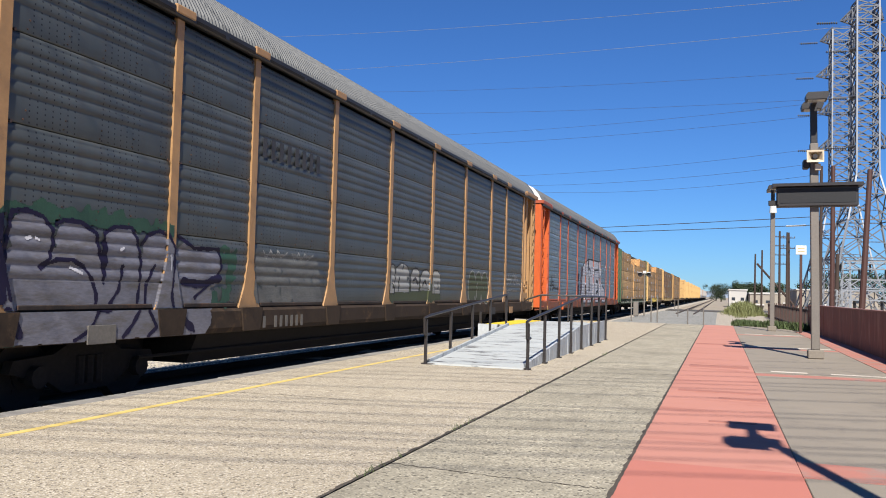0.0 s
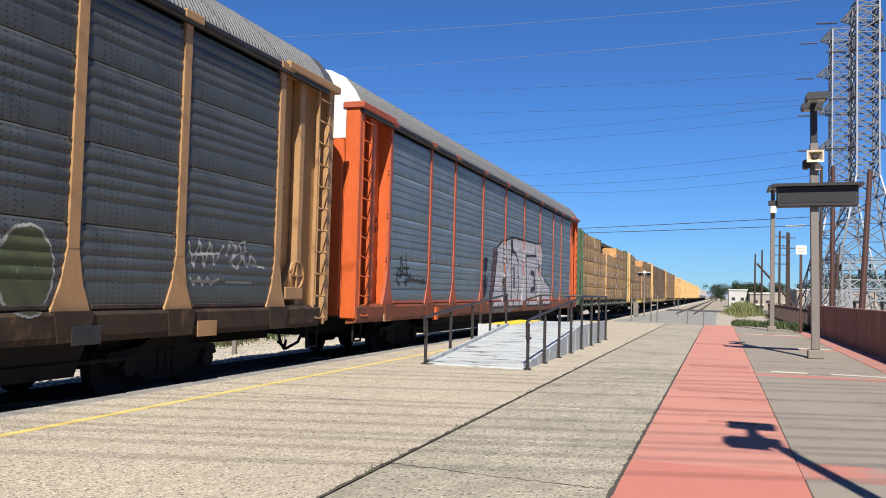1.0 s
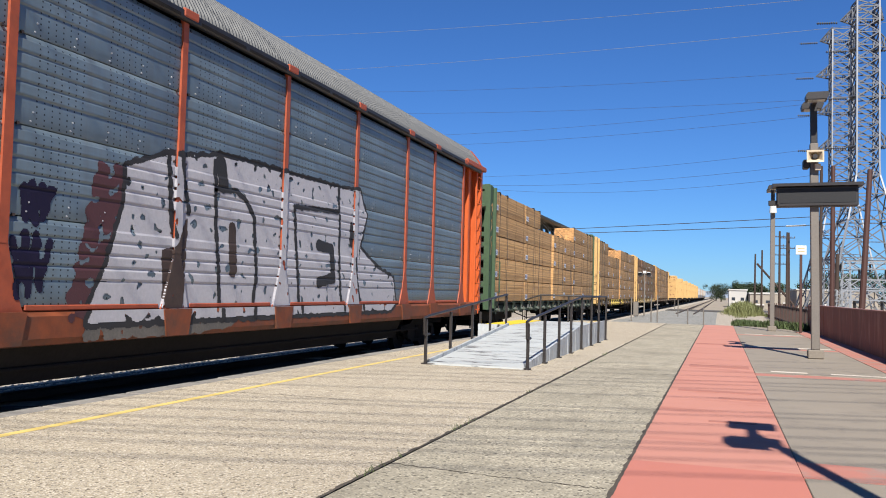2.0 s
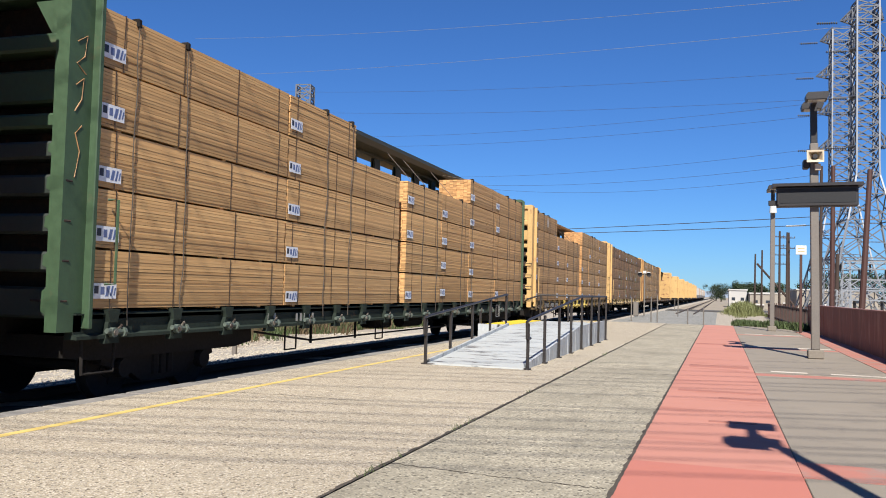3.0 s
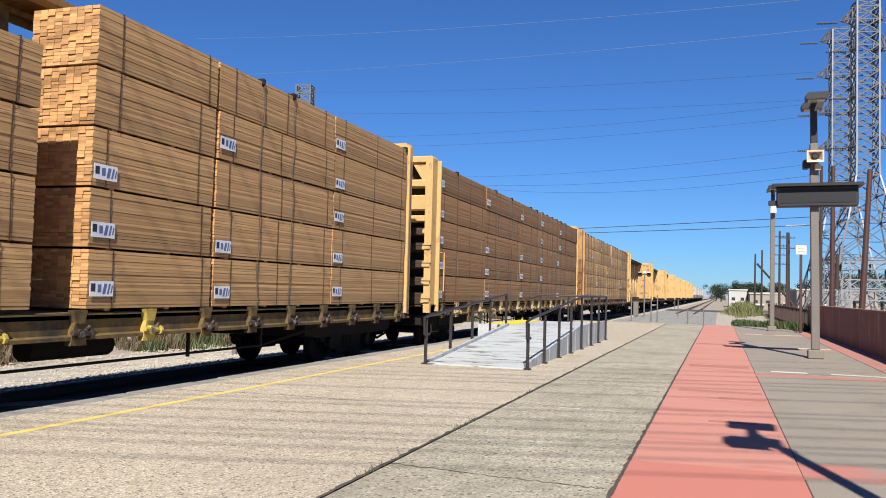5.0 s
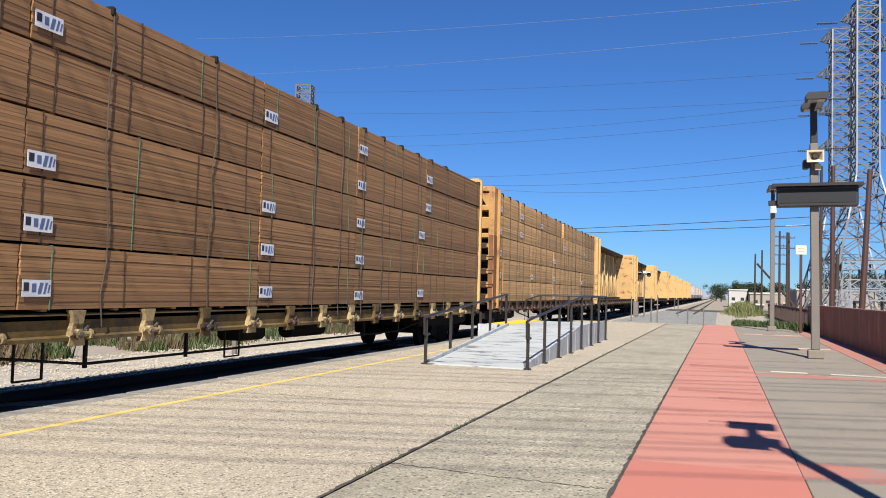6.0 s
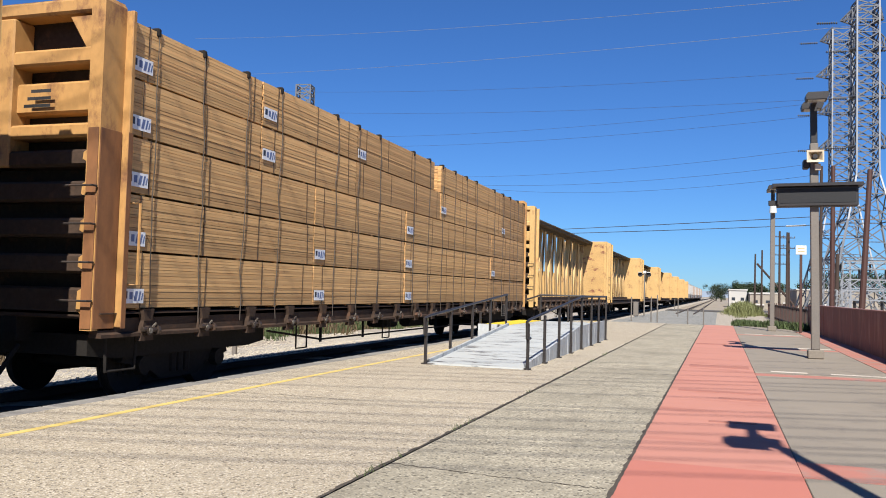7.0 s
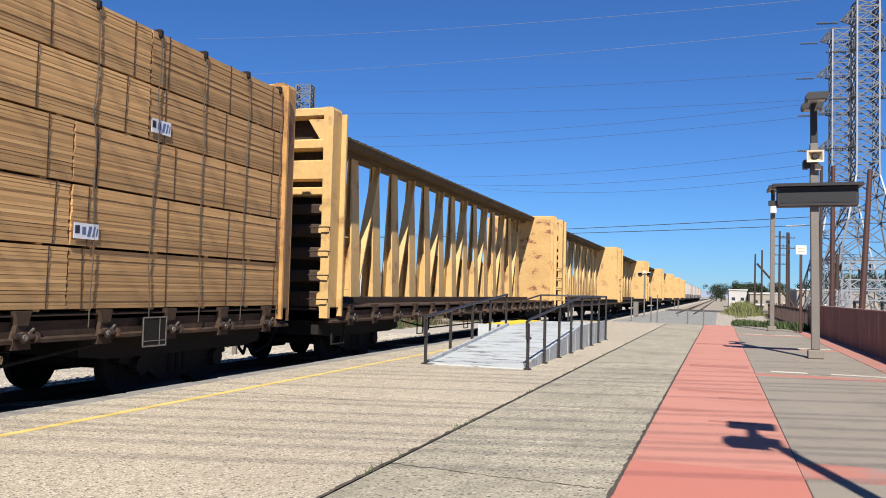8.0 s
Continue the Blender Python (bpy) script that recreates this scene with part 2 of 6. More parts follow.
M["galv"] = surface("galvanised_roof", (0.072, 0.074, 0.075), 0.6, 0.1, var=0.10, big=0.5, fine=8)
M["white_paint"] = surface("white_car_paint", (0.663, 0.654, 0.629), 0.5, var=0.06)
M["pole_grey"] = surface("weathered_pole", (0.149, 0.13, 0.11), 0.7, var=0.15, fine=25, big=1.5)
M["dark_metal"] = surface("dark_bronze", (0.024, 0.021, 0.02), 0.5, 0.2, var=0.2, fine=25)
M["lens"] = surface("lamp_lens", (0.353, 0.345, 0.314), 0.3, var=0.1)
M["cream"] = surface("cream_plastic", (0.518, 0.424, 0.298), 0.5, var=0.08)
M["display"] = surface("display_glass", (0.006, 0.006, 0.007), 0.65, var=0.2)
M["concrete"] = surface("concrete_footing", (0.188, 0.161, 0.13), 0.9, var=0.2, fine=30)
M["rail_dark"] = surface("dark_handrail", (0.035, 0.03, 0.028), 0.45, 0.3, var=0.25, fine=30)
M["deck_white"] = surface("painted_steel_deck", (0.40, 0.415, 0.405), 0.6, 0.0, var=0.10, big=1.3, fine=14, stain=(0.09, 0.083, 0.08), stain_at=(0.54, 0.62), stretch=(0.45, 2.6, 1))
M["deck_skirt"] = surface("painted_steel_skirt", (0.38, 0.40, 0.41), 0.6, 0.0, var=0.15, big=1.6, fine=14, stain=(0.15, 0.145, 0.145), stain_at=(0.52, 0.66), stretch=(1, 2.2, 0.6))
M["tactile"] = surface("tactile_yellow", (0.68, 0.476, 0.025), 0.6, var=0.1)
M["sign_white"] = surface("sign_white", (0.581, 0.581, 0.549), 0.5, var=0.05)
M["brown_post"] = surface("brown_post", (0.059, 0.024, 0.017), 0.65, var=0.2)
M["wood_pole"] = surface("creosote_pole", (0.043, 0.027, 0.02), 0.85, var=0.3, big=1.0, fine=10, stretch=(1, 1, 0.15))
M["shrub"] = surface("olive_shrub_leaves", (0.133, 0.141, 0.047), 0.7, var=0.3, big=0.7)
# dark and bright lattice; on the nearer towers they part unlit from sunlit members
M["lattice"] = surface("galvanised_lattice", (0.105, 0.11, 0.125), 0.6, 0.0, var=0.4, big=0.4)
M["lattice_bright"] = surface("pale_lattice", (0.24, 0.25, 0.265), 0.5, 0.2, var=0.2)
M["wire"] = surface("cable", (0.05, 0.05, 0.055), 0.5)
M["wire_bright"] = surface("aluminium_cable", (0.36, 0.38, 0.42), 0.35, 0.6)
M["leaf"] = surface("leaf", (0.032, 0.05, 0.018), 0.7, var=0.4, fine=8, spread=0.2)
M["weed"] = surface("weed", (0.05, 0.072, 0.02), 0.8, var=0.4, fine=8)
M["dry_weed"] = surface("dry_weed", (0.102, 0.069, 0.035), 0.85, var=0.35, fine=8)
M["building_white"] = surface("stucco", (0.42, 0.40, 0.37), 0.85, var=0.12, big=0.3)
M["building_tan"] = surface("tan_stucco", (0.27, 0.235, 0.19), 0.85, var=0.2, big=0.25)
M["glass_dark"] = surface("dark_window", (0.03, 0.035, 0.045), 0.15)
M["tank_tan"] = surface("hopper_paint", (0.33, 0.259, 0.212), 0.6, var=0.15, big=0.6, fine=6, stain=(0.235, 0.157, 0.118))
M["tank_grey"] = surface("hopper_grey", (0.377, 0.361, 0.345), 0.6, var=0.15, big=0.6, fine=6, stain=(0.235, 0.196, 0.157))
M["ink"] = surface("marking_ink", (0.02, 0.019, 0.02), 0.7)
M["ink_white"] = surface("marking_white", (0.259, 0.251, 0.228), 0.7, var=0.12, big=3, fine=25)
M["spray_lilac"] = surface("spray_lilac", (0.142, 0.138, 0.16), 0.55, var=0.3, big=1.6, fine=20, stain=(0.095, 0.083, 0.072), stain_at=(0.45, 0.65), stretch=(1, 0.5, 2.0))
M["spray_purple"] = surface("spray_purple", (0.010, 0.007, 0.026), 0.65, var=0.2, spec=0.25)
M["spray_green"] = surface("spray_green", (0.02, 0.059, 0.035), 0.65, var=0.3)
M["stencil_grey"] = surface("faded_stencil", (0.118, 0.106, 0.09), 0.7, var=0.25, big=3, fine=25)
M["rust_plate"] = surface("rusted_plate", (0.19, 0.08, 0.027), 0.75, var=0.3, big=0.8, fine=9, stain=(0.09, 0.04, 0.02), stain_at=(0.5, 0.68), stretch=(1, 1, 0.4))
M["spray_olive"] = surface("spray_olive", (0.051, 0.059, 0.024), 0.65, var=0.2)
M["spray_dust"] = surface("spray_dust", (0.115, 0.112, 0.10), 0.6, var=0.3, big=2, fine=25, stain=(0.07, 0.068, 0.062), stain_at=(0.45, 0.7), stretch=(1, 0.5, 2))
M["spray_maroon"] = surface("spray_maroon", (0.071, 0.024, 0.027), 0.65, var=0.2)
M["spray_pale"] = surface("spray_pale", (0.432, 0.416, 0.432), 0.65, var=0.1, big=1.2, fine=20)
M["grey_gravel"] = aggregate("grey_gravel", (0.235, 0.23, 0.205), (0.09, 0.085, 0.08), (0.36, 0.35, 0.32), 9, 0.6)
M["sandy_ground"] = aggregate("sandy_ground", (0.36, 0.31, 0.24), (0.22, 0.18, 0.14), (0.46, 0.41, 0.33), 7, 0.45)
M["road_asphalt"] = surface("road_asphalt", (0.055, 0.05, 0.046), 0.9, var=0.2, big=0.4, fine=12)
M["bare_steel"] = surface("bare_steel", (0.20, 0.175, 0.14), 0.5, 0.4, var=0.5, big=4, fine=30, stain=(0.06, 0.04, 0.03), stain_at=(0.45, 0.6))
M["ink_faded"] = surface("faded_ink", (0.032, 0.031, 0.034), 0.7, var=0.3, big=4)
M["spray_brown"] = surface("spray_brown", (0.05, 0.03, 0.022), 0.65, var=0.3, big=4)
# worn brownish chord, darkened for its shaded underside
M["chord_worn_shaded"] = surface("worn_shaded_chord", (0.27, 0.155, 0.06), 0.75, var=0.25, big=1.0, fine=12, stain=(0.12, 0.065, 0.03), stain_at=(0.5, 0.66), spec=0.2)
# brown grime, with the shade below the chord's lip in the colour too
M["chord_grime_shade"] = surface("grimy_shaded_chord", (0.105, 0.072, 0.038), 0.8, var=0.35, big=1.2, fine=12, stain=(0.28, 0.19, 0.08), stain_at=(0.6, 0.75), spec=0.2)
M["bolt_bright"] = surface("zinc_bolt", (0.42, 0.42, 0.43), 0.45, 0.3, var=0.2)
M["sign_print"] = surface("faded_sign_print", (0.42, 0.34, 0.18), 0.6, var=0.2)
M["car_worn"] = surface("peeling_yellow_paint", (0.45, 0.275, 0.10), 0.7, var=0.2, big=0.9, fine=14, stain=(0.19, 0.07, 0.035), stain_at=(0.55, 0.63), stretch=(1, 0.6, 1.6))
M["hill"] = surface("hazy_hills", (0.235, 0.283, 0.361), 1.0, var=0.06, big=0.002, fine=0.02)


# ---- mesh building ----
class Shape:
    """Collects vertices and faces of one mesh."""

    def __init__(self):
        self.v, self.f = [], []

    def add(self, verts, faces):
        n = len(self.v)
        self.v += [tuple(p) for p in verts]
        self.f += [tuple(i + n for i in q) for q in faces]
        return self

    def box(self, x0, x1, y0, y1, z0, z1):
        v = [(x, y, z) for x in (x0, x1) for y in (y0, y1) for z in (z0, z1)]
        return self.add(v, [(0, 1, 3, 2), (4, 6, 7, 5), (0, 4, 5, 1), (2, 3, 7, 6), (0, 2, 6, 4), (1, 5, 7, 3)])

    def bbox(self, x0, x1, y0, y1, z0, z1, c=0.01):
        """A box with chamfered edges."""
        c = min(c, abs(x1 - x0) * 0.4, abs(y1 - y0) * 0.4, abs(z1 - z0) * 0.4)
        v, idx = [], {}
        for i in (0, 1):
            for j in (0, 1):
                for k in (0, 1):
                    p = [(x0, x1)[i], (y0, y1)[j], (z0, z1)[k]]
                    s = [c if q == 0 else -c for q in (i, j, k)]
                    for a in range(3):
                        w = [p[b] + (0 if b == a else s[b]) for b in range(3)]
                        idx[i, j, k, a] = len(v)
                        v.append(tuple(w))
        f = []
        for a in range(3):
            b, d = [q for q in range(3) if q != a]
            for s in (0, 1):
                ring = []
                for m, n in ((0, 0), (1, 0), (1, 1), (0, 1)):
                    key = [0, 0, 0]
                    key[a], key[b], key[d] = s, m, n
                    ring.append(idx[(*key, a)])
                f.append(ring)
            for m in (0, 1):
                for n in (0, 1):
                    k0, k1 = [0, 0, 0], [0, 0, 0]
                    k0[b] = k1[b] = m
                    k0[d] = k1[d] = n
                    k1[a] = 1
                    f.append([idx[(*k0, b)], idx[(*k1, b)], idx[(*k1, d)], idx[(*k0, d)]])
        for i in (0, 1):
            for j in (0, 1):
                for k in (0, 1):
                    f.append([idx[i, j, k, a] for a in range(3)])
        return self.add(v, f)

    def tube(self, pts, r, n=8, r1=None):
        """A round bar along points, with capped ends."""
        pts = [Vector(p) for p in pts]
        rings = []
        for i, p in enumerate(pts):
            d = (pts[min(i + 1, len(pts) - 1)] - pts[max(i - 1, 0)]).normalized()
            a = d.orthogonal().normalized() if abs(d.z) < 0.99 else Vector((1, 0, 0))
            if abs(d.z) < 0.99:
                a = d.cross(Vector((0, 0, 1))).normalized()
            b = d.cross(a).normalized()
            rr = r if r1 is None else r + (r1 - r) * i / max(1, len(pts) - 1)
            rings.append([p + rr * (math.cos(2 * math.pi * k / n) * a + math.sin(2 * math.pi * k / n) * b) for k in range(n)])
        v = [q for ring in rings for q in ring]
        f = [(i * n + k, i * n + (k + 1) % n, (i + 1) * n + (k + 1) % n, (i + 1) * n + k) for i in range(len(pts) - 1) for k in range(n)]
        f += [tuple(range(n - 1, -1, -1)), tuple((len(pts) - 1) * n + k for k in range(n))]
        return self.add(v, f)

    def bar(self, a, b, w=0.05, h=None):
        """A square bar from a to b."""
        a, b = Vector(a), Vector(b)
        d = (b - a).normalized()
        u = Vector((0, 0, 1)) if abs(d.z) < 0.95 else Vector((0, 1, 0))
        s = d.cross(u).normalized()
        t = s.cross(d).normalized()
        h = h or w
        v = [p + i * s * w / 2 + j * t * h / 2 for p in (a, b) for i, j in ((-1, -1), (1, -1), (1, 1), (-1, 1))]
        return self.add(v, [(0, 1, 2, 3), (7, 6, 5, 4), (0, 4, 5, 1), (1, 5, 6, 2), (2, 6, 7, 3), (3, 7, 4, 0)])

    def prism(self, outline, axis, lo, hi):
        """An outline in the other two axes, pushed along an axis."""
        n = len(outline)

        def put(p, q):
            w = list(p)
            w.insert(axis, q)
            return tuple(w)
        v = [put(p, lo) for p in outline] + [put(p, hi) for p in outline]
        f = [(k, (k + 1) % n, n + (k + 1) % n, n + k) for k in range(n)] + [tuple(range(n - 1, -1, -1)), tuple(range(n, 2 * n))]
        return self.add(v, f)

    def sweep(self, profile, ys, close=False):
        """Profile points (x, z) repeated at each y: a sheet."""
        n = len(profile)
        v = [(x, y, z) for y in ys for x, z in profile]
        f = [(i * n + k, i * n + k + 1, (i + 1) * n + k + 1, (i + 1) * n + k) for i in range(len(ys) - 1) for k in range(n - 1)]
        return self.add(v, f)

    def mesh(self, name, smooth=False):
        me = bpy.data.meshes.new(name)
        me.from_pydata(self.v, [], self.f)
        bm = bmesh.new()
        bm.from_mesh(me)
        bmesh.ops.recalc_face_normals(bm, faces=bm.faces)
        bm.to_mesh(me)
        bm.free()
        if smooth:
            me.shade_smooth()
        return me


def part(name, shape, material, parent=None, label="", smooth=False, at=None):
    """One mesh object under a thing or a part; shape is a Shape or a mesh already made."""
    me = shape.mesh(name, smooth) if isinstance(shape, Shape) else shape
    if not me.materials:
        me.materials.append(M[material])
    ob = new(name, me)
    if parent:
        ob.parent = parent
    if at:
        ob.location = at
    return tagged(ob, label)


def thing(name, at, label, category, group="", kind=""):
    ob = new(name)
    ob.location = at
    return tagged(ob, label, category, group, kind)


def setting(name, shape, material, label, category, smooth=False):
    ob = part(name, shape, material, smooth=smooth)
    return tagged(ob, label, category, kind="structure")

# ---- the large structure ----
TX, RT = -8.45, -0.18
EDGE, JOINT, RED0, RED1, WALL_X = -6.95, -2.44, -0.68, 0.62, 3.72
P0, P1 = -14.0, 43.0


def ground_sheet():
    """One sheet to the horizon, a little uneven near the line."""
    xs = [-3000, -800, -300, -120, -60, -36, -24, -18, -14.5, -12.6, -11.2, -7.5, -2, 4, 8, 16, 40, 120, 300, 800, 3000]
    ys = [-3000, -400, -80, -30, -14, 0, 6, 12, 18, 24, 30, 36, 43, 50, 60, 75, 100, 140, 200, 300, 500, 900, 2000, 4800]
    s = Shape()
    v = []
    for y in ys:
        for x in xs:
            z = -0.62
            if -60 < x < -14 or (4 < x < 60):
                z += 0.18 * noise.noise((x * 0.15, y * 0.11, 2.0))
            if y > 50 and -3 <= x <= 16:
                z += 0.25
            v.append((x, y, z))
    n = len(xs)
    f = [(j * n + i, j * n + i + 1, (j + 1) * n + i + 1, (j + 1) * n + i) for j in range(len(ys) - 1) for i in range(n - 1)]
    s.add(v, f)
    setting("ground", s, "dirt", "dry tan earth and gravel beside the railway", "ground", smooth=True)


def s_mid(v, quad):
    """Where a quad lies across the line, with a wavering edge."""
    x = sum(v[i][0] for i in quad) / 4
    y = sum(v[i][1] for i in quad) / 4
    return x + 1.2 * noise.noise((0.0, y * 0.12, 4.0))


def ballast_bed():
    rng = random.Random(3)
    s = Shape()
    ys = [-30 + 1.5 * i for i in range(60)] + [60 + 10 * i for i in range(60)] + [660, 900, 1500]
    prof = [(-15.6, -0.68), (-14.6, -0.59), (-12.6, -0.56), (-11.6, -0.48), (-10.3, -0.36), (-9.2, -0.33), (-7.7, -0.33), (-6.98, -0.36), (-6.3, -0.5), (-5.6, -0.64)]
    v = [(x + rng.uniform(-0.06, 0.06), y, z + rng.uniform(-0.02, 0.02)) for y in ys for x, z in prof]
    n = len(prof)
    f = [(j * n + i, j * n + i + 1, (j + 1) * n + i + 1, (j + 1) * n + i) for j in range(len(ys) - 1) for i in range(n - 1)]
    s.add(v, f)
    setting("ballast", s, "ballast", "pale grey crushed stone bed under the track", "ballast")
    # near-black sheet over the stones: the shade below the train, painted in
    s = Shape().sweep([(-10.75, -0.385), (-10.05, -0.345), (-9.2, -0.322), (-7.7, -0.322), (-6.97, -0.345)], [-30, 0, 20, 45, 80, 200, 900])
    setting("track_bed", s, "shaded_ballast", "near-black ballast between the rails, the train's shade painted in", "ballast")
    # gravel lot past the platform's end
    s = Shape()
    xs = [-5.8 + 0.8 * i for i in range(13)]
    ys = [43.05 + 2.5 * i for i in range(24)]
    v = [(x, y, -0.13 - 0.003 * (y - 43) + 0.05 * noise.noise((x, y * 0.3, 5))) for y in ys for x in xs]
    n = len(xs)
    f = [(j * n + i, j * n + i + 1, (j + 1) * n + i + 1, (j + 1) * n + i) for j in range(len(ys) - 1) for i in range(n - 1)]
    f_left = [q for q in f if s_mid(v, q) < -0.1]
    f_right = [q for q in f if s_mid(v, q) >= -0.1]
    setting("ground_gravel", s.add(v, f_left), "grey_gravel", "grey gravel past the end of the platform", "gravel", smooth=True)
    setting("ground_sand", Shape().add(v, f_right), "sandy_ground", "sandy tan earth past the end of the platform", "ground", smooth=True)
    setting("road", Shape().bbox(-5.7, 3.6, 97.0, 105.5, -0.5, -0.22, 0.03), "road_asphalt", "dark asphalt road crossing past the gravel", "road")
    # loose stones on the far shoulder
    st = Shape()
    for _ in range(9500):
        y = rng.uniform(2, 34) ** 1.0
        x = rng.uniform(-15.2, -10.1)
        r = rng.uniform(0.015, 0.04)
        z = -0.35 if x > -10.3 else (-0.36 - (-10.3 - x) * 0.085 if x > -12.6 else -0.56)
        a = rng.uniform(0, 3.1)
        ca, sa = math.cos(a) * r, math.sin(a) * r
        h = r * rng.uniform(0.4, 0.7)
        st.add([(x + ca, y + sa, z), (x - sa, y + ca, z), (x - ca, y - sa, z), (x + sa, y - ca, z), (x + ca * 0.5, y + sa * 0.6, z + h), (x - ca * 0.6, y - sa * 0.3, z + h * 0.9)],
               [(0, 1, 4), (1, 5, 4), (1, 2, 5), (2, 3, 5), (3, 4, 5), (3, 0, 4)])
    ob = part("crushed_stone", st, "stone")
    tagged(ob, "loose pale crushed stones along the track shoulder", "gravel", kind="stuff")


def track():
    rp = [(-0.035, 0), (0.035, 0), (0.037, -0.035), (0.01, -0.05), (0.01, -0.13), (0.07, -0.15), (0.07, -0.165), (-0.07, -0.165), (-0.07, -0.15), (-0.01, -0.13), (-0.01, -0.05), (-0.037, -0.035)]
    t = tagged(new("railway_track"), "rusty steel railway track on dark timber sleepers", "railway track", kind="structure")
    for x in (-0.7525, 0.7525):
        part("rail", Shape().prism([(TX + x + a, RT + b) for a, b in rp], 1, -30, 1500), "rail", t)
    sl = Shape().bbox(TX - 1.3, TX + 1.3, -0.11, 0.11, RT - 0.36, RT - 0.155, 0.015).mesh("sleeper")
    for i in range(150):
        part("sleeper", sl, "tie", t, at=(0, -8 + i * 0.52, 0))
    far = Shape()
    for i in range(500):
        far.box(TX - 1.3, TX + 1.3, 70 + i * 0.52 - 0.11, 70 + i * 0.52 + 0.11, RT - 0.36, RT - 0.155)
    tagged(part("sleepers_far", far, "tie", t), kind="stuff")


def platform():
    """Slabs laid beside one another, with dirt in the joints."""
    base = Shape().box(EDGE + 0.02, 8.0, P0, P1 - 0.01, -0.62, -0.02)
    setting("platform", base, "edge_concrete", "low concrete station platform beside the track", "platform")
    # exposed-aggregate slabs along the track side
    cuts = [P0, -8, -2, 3.2, 10.1, 16.9, 23.8, 30.7, 37, P1]
    for a, b in zip(cuts, cuts[1:]):
        tagged(part("pavement", Shape().bbox(EDGE + 0.30, JOINT - 0.014, a + 0.006, b - 0.006, -0.03, 0.0, 0.008), "aggregate"), "tan exposed-aggregate concrete platform slab", "pavement", kind="structure")
        tagged(part("pavement", Shape().bbox(JOINT + 0.014, RED0 - 0.015, a + 0.006, b - 0.006, -0.03, 0.0, 0.008), "asphalt"), "grey weathered pebbled concrete platform slab", "pavement", kind="structure")
    e = Shape()
    rng = random.Random(5)
    y = P0
    while y < P1:
        l = rng.uniform(0.6, 1.6)
        e.bbox(EDGE - rng.uniform(0, 0.025), EDGE + 0.295, y, min(P1, y + l - 0.004), -0.18, rng.uniform(-0.012, 0.0), 0.02)
        y += l
    setting("platform_edge", e, "edge_concrete", "worn grey concrete platform edge", "platform edge")
    setting("joint_dirt", Shape().box(EDGE + 0.29, 3.6, P0, P1, -0.05, -0.012), "joint", "dark dirt in the platform joints", "joint")
    # yellow safety line
    setting("safety_line", Shape().box(-5.93, -5.83, P0, P1, 0.0, 0.004), "yellow_line", "thin worn yellow safety line on the platform", "line")
    # red path and slabs up to the wall
    s = Shape().box(RED0, RED1, 7.2, P1, -0.03, 0.003)
    setting("red_path", s, "red", "salmon red coated strip along the platform", "path")
    setting("red_path_patch", Shape().box(RED0, RED1, P0, 7.2, -0.03, 0.004), "red_fresh", "darker red coated strip along the platform", "path")
    bays = [P0, -9.6, -1.1, 7.08, 16.0, 24.4, 33.0, P1]
    for a, b in zip(bays, bays[1:]):
        setting("pavement", Shape().bbox(RED1 + 0.01, 3.0, a + (0.66 if a != P0 else 0), b - 0.006, -0.03, 0.0, 0.006), "slab", "grey brown concrete paving bay", "pavement")
        if a != P0:
            setting("red_band", Shape().box(RED1 + 0.006, 3.0, a, a + 0.66 if a < 8 else a + 0.5, -0.03, 0.001), "red_worn", "salmon red cross band in the paving", "path")
            for c in ((RED1 + 0.3, 1.55), (1.95, 2.9)) if a > 8 else ():
                setting("paving_mark", Shape().box(*c, a + 0.95, a + 1.12, -0.02, 0.004), "white_line", "faded pale paint mark on the paving", "line")
    setting("red_border", Shape().box(3.01, WALL_X - 0.01, P0, 38, -0.03, 0.002), "red_worn", "salmon red border along the wall", "path")
    # ragged dirt along the joints
    for x0, wmax in ((JOINT, 0.035), (RED0 - 0.01, 0.026)):
        d = Shape()
        y = P0
        prev = None
        while y < P1:
            w0 = 0.012 + wmax * max(0, noise.noise((x0, y * 6.1, 1)) + 0.5 * noise.noise((x0, y * 23, 4)) + 0.15) * 0.7
            w1 = 0.012 + wmax * max(0, noise.noise((x0, y * 7.3, 9)) + 0.5 * noise.noise((x0, y * 27, 2)) + 0.1) * 0.35
            row = [(x0 - w0, y, 0.0055), (x0 + w1, y, 0.0055)]
            if prev:
                d.add(prev + row, [(0, 1, 3, 2)])
            prev = row
            y += 0.02 if 3 < y < 16 else 0.2
        setting("joint_grime", d, "joint", "dark grime along a platform joint", "joint")
    # dark tufts in the joint
    g = Shape()
    for _ in range(420):
        x, y = JOINT + rng.uniform(-0.02, 0.02), rng.uniform(4.5, 30)
        if noise.noise((0, y * 0.9, 0)) < 0.1:
            continue
        a, l = rng.uniform(0, 6.3), rng.uniform(0.02, 0.07)
        g.add([(x, y, 0), (x + 0.008, y, 0), (x + math.cos(a) * l * 0.6, y + math.sin(a) * l * 0.6, l)], [(0, 1, 2)])
    tagged(part("joint_weeds", g, "weed"), "small weeds growing in the platform joint", "weeds", kind="stuff")


def boundary_wall():
    w = tagged(new("wall_east"), "rust brown metal boundary wall beside the platform", "wall", kind="structure")
    y = -14.0
    k = 0
    while y < 37.9:
        part("wall_panel", Shape().bbox(WALL_X + 0.004 * (k % 2), WALL_X + 0.14, y + 0.006, y + 6.09, -0.05, 1.10, 0.008), "wall", w)
        y += 6.1
        k += 1
    part("wall_cap", Shape().bbox(WALL_X - 0.012, WALL_X + 0.155, -14.0, 38.7, 1.10, 1.135, 0.008), "wall_cap", w)


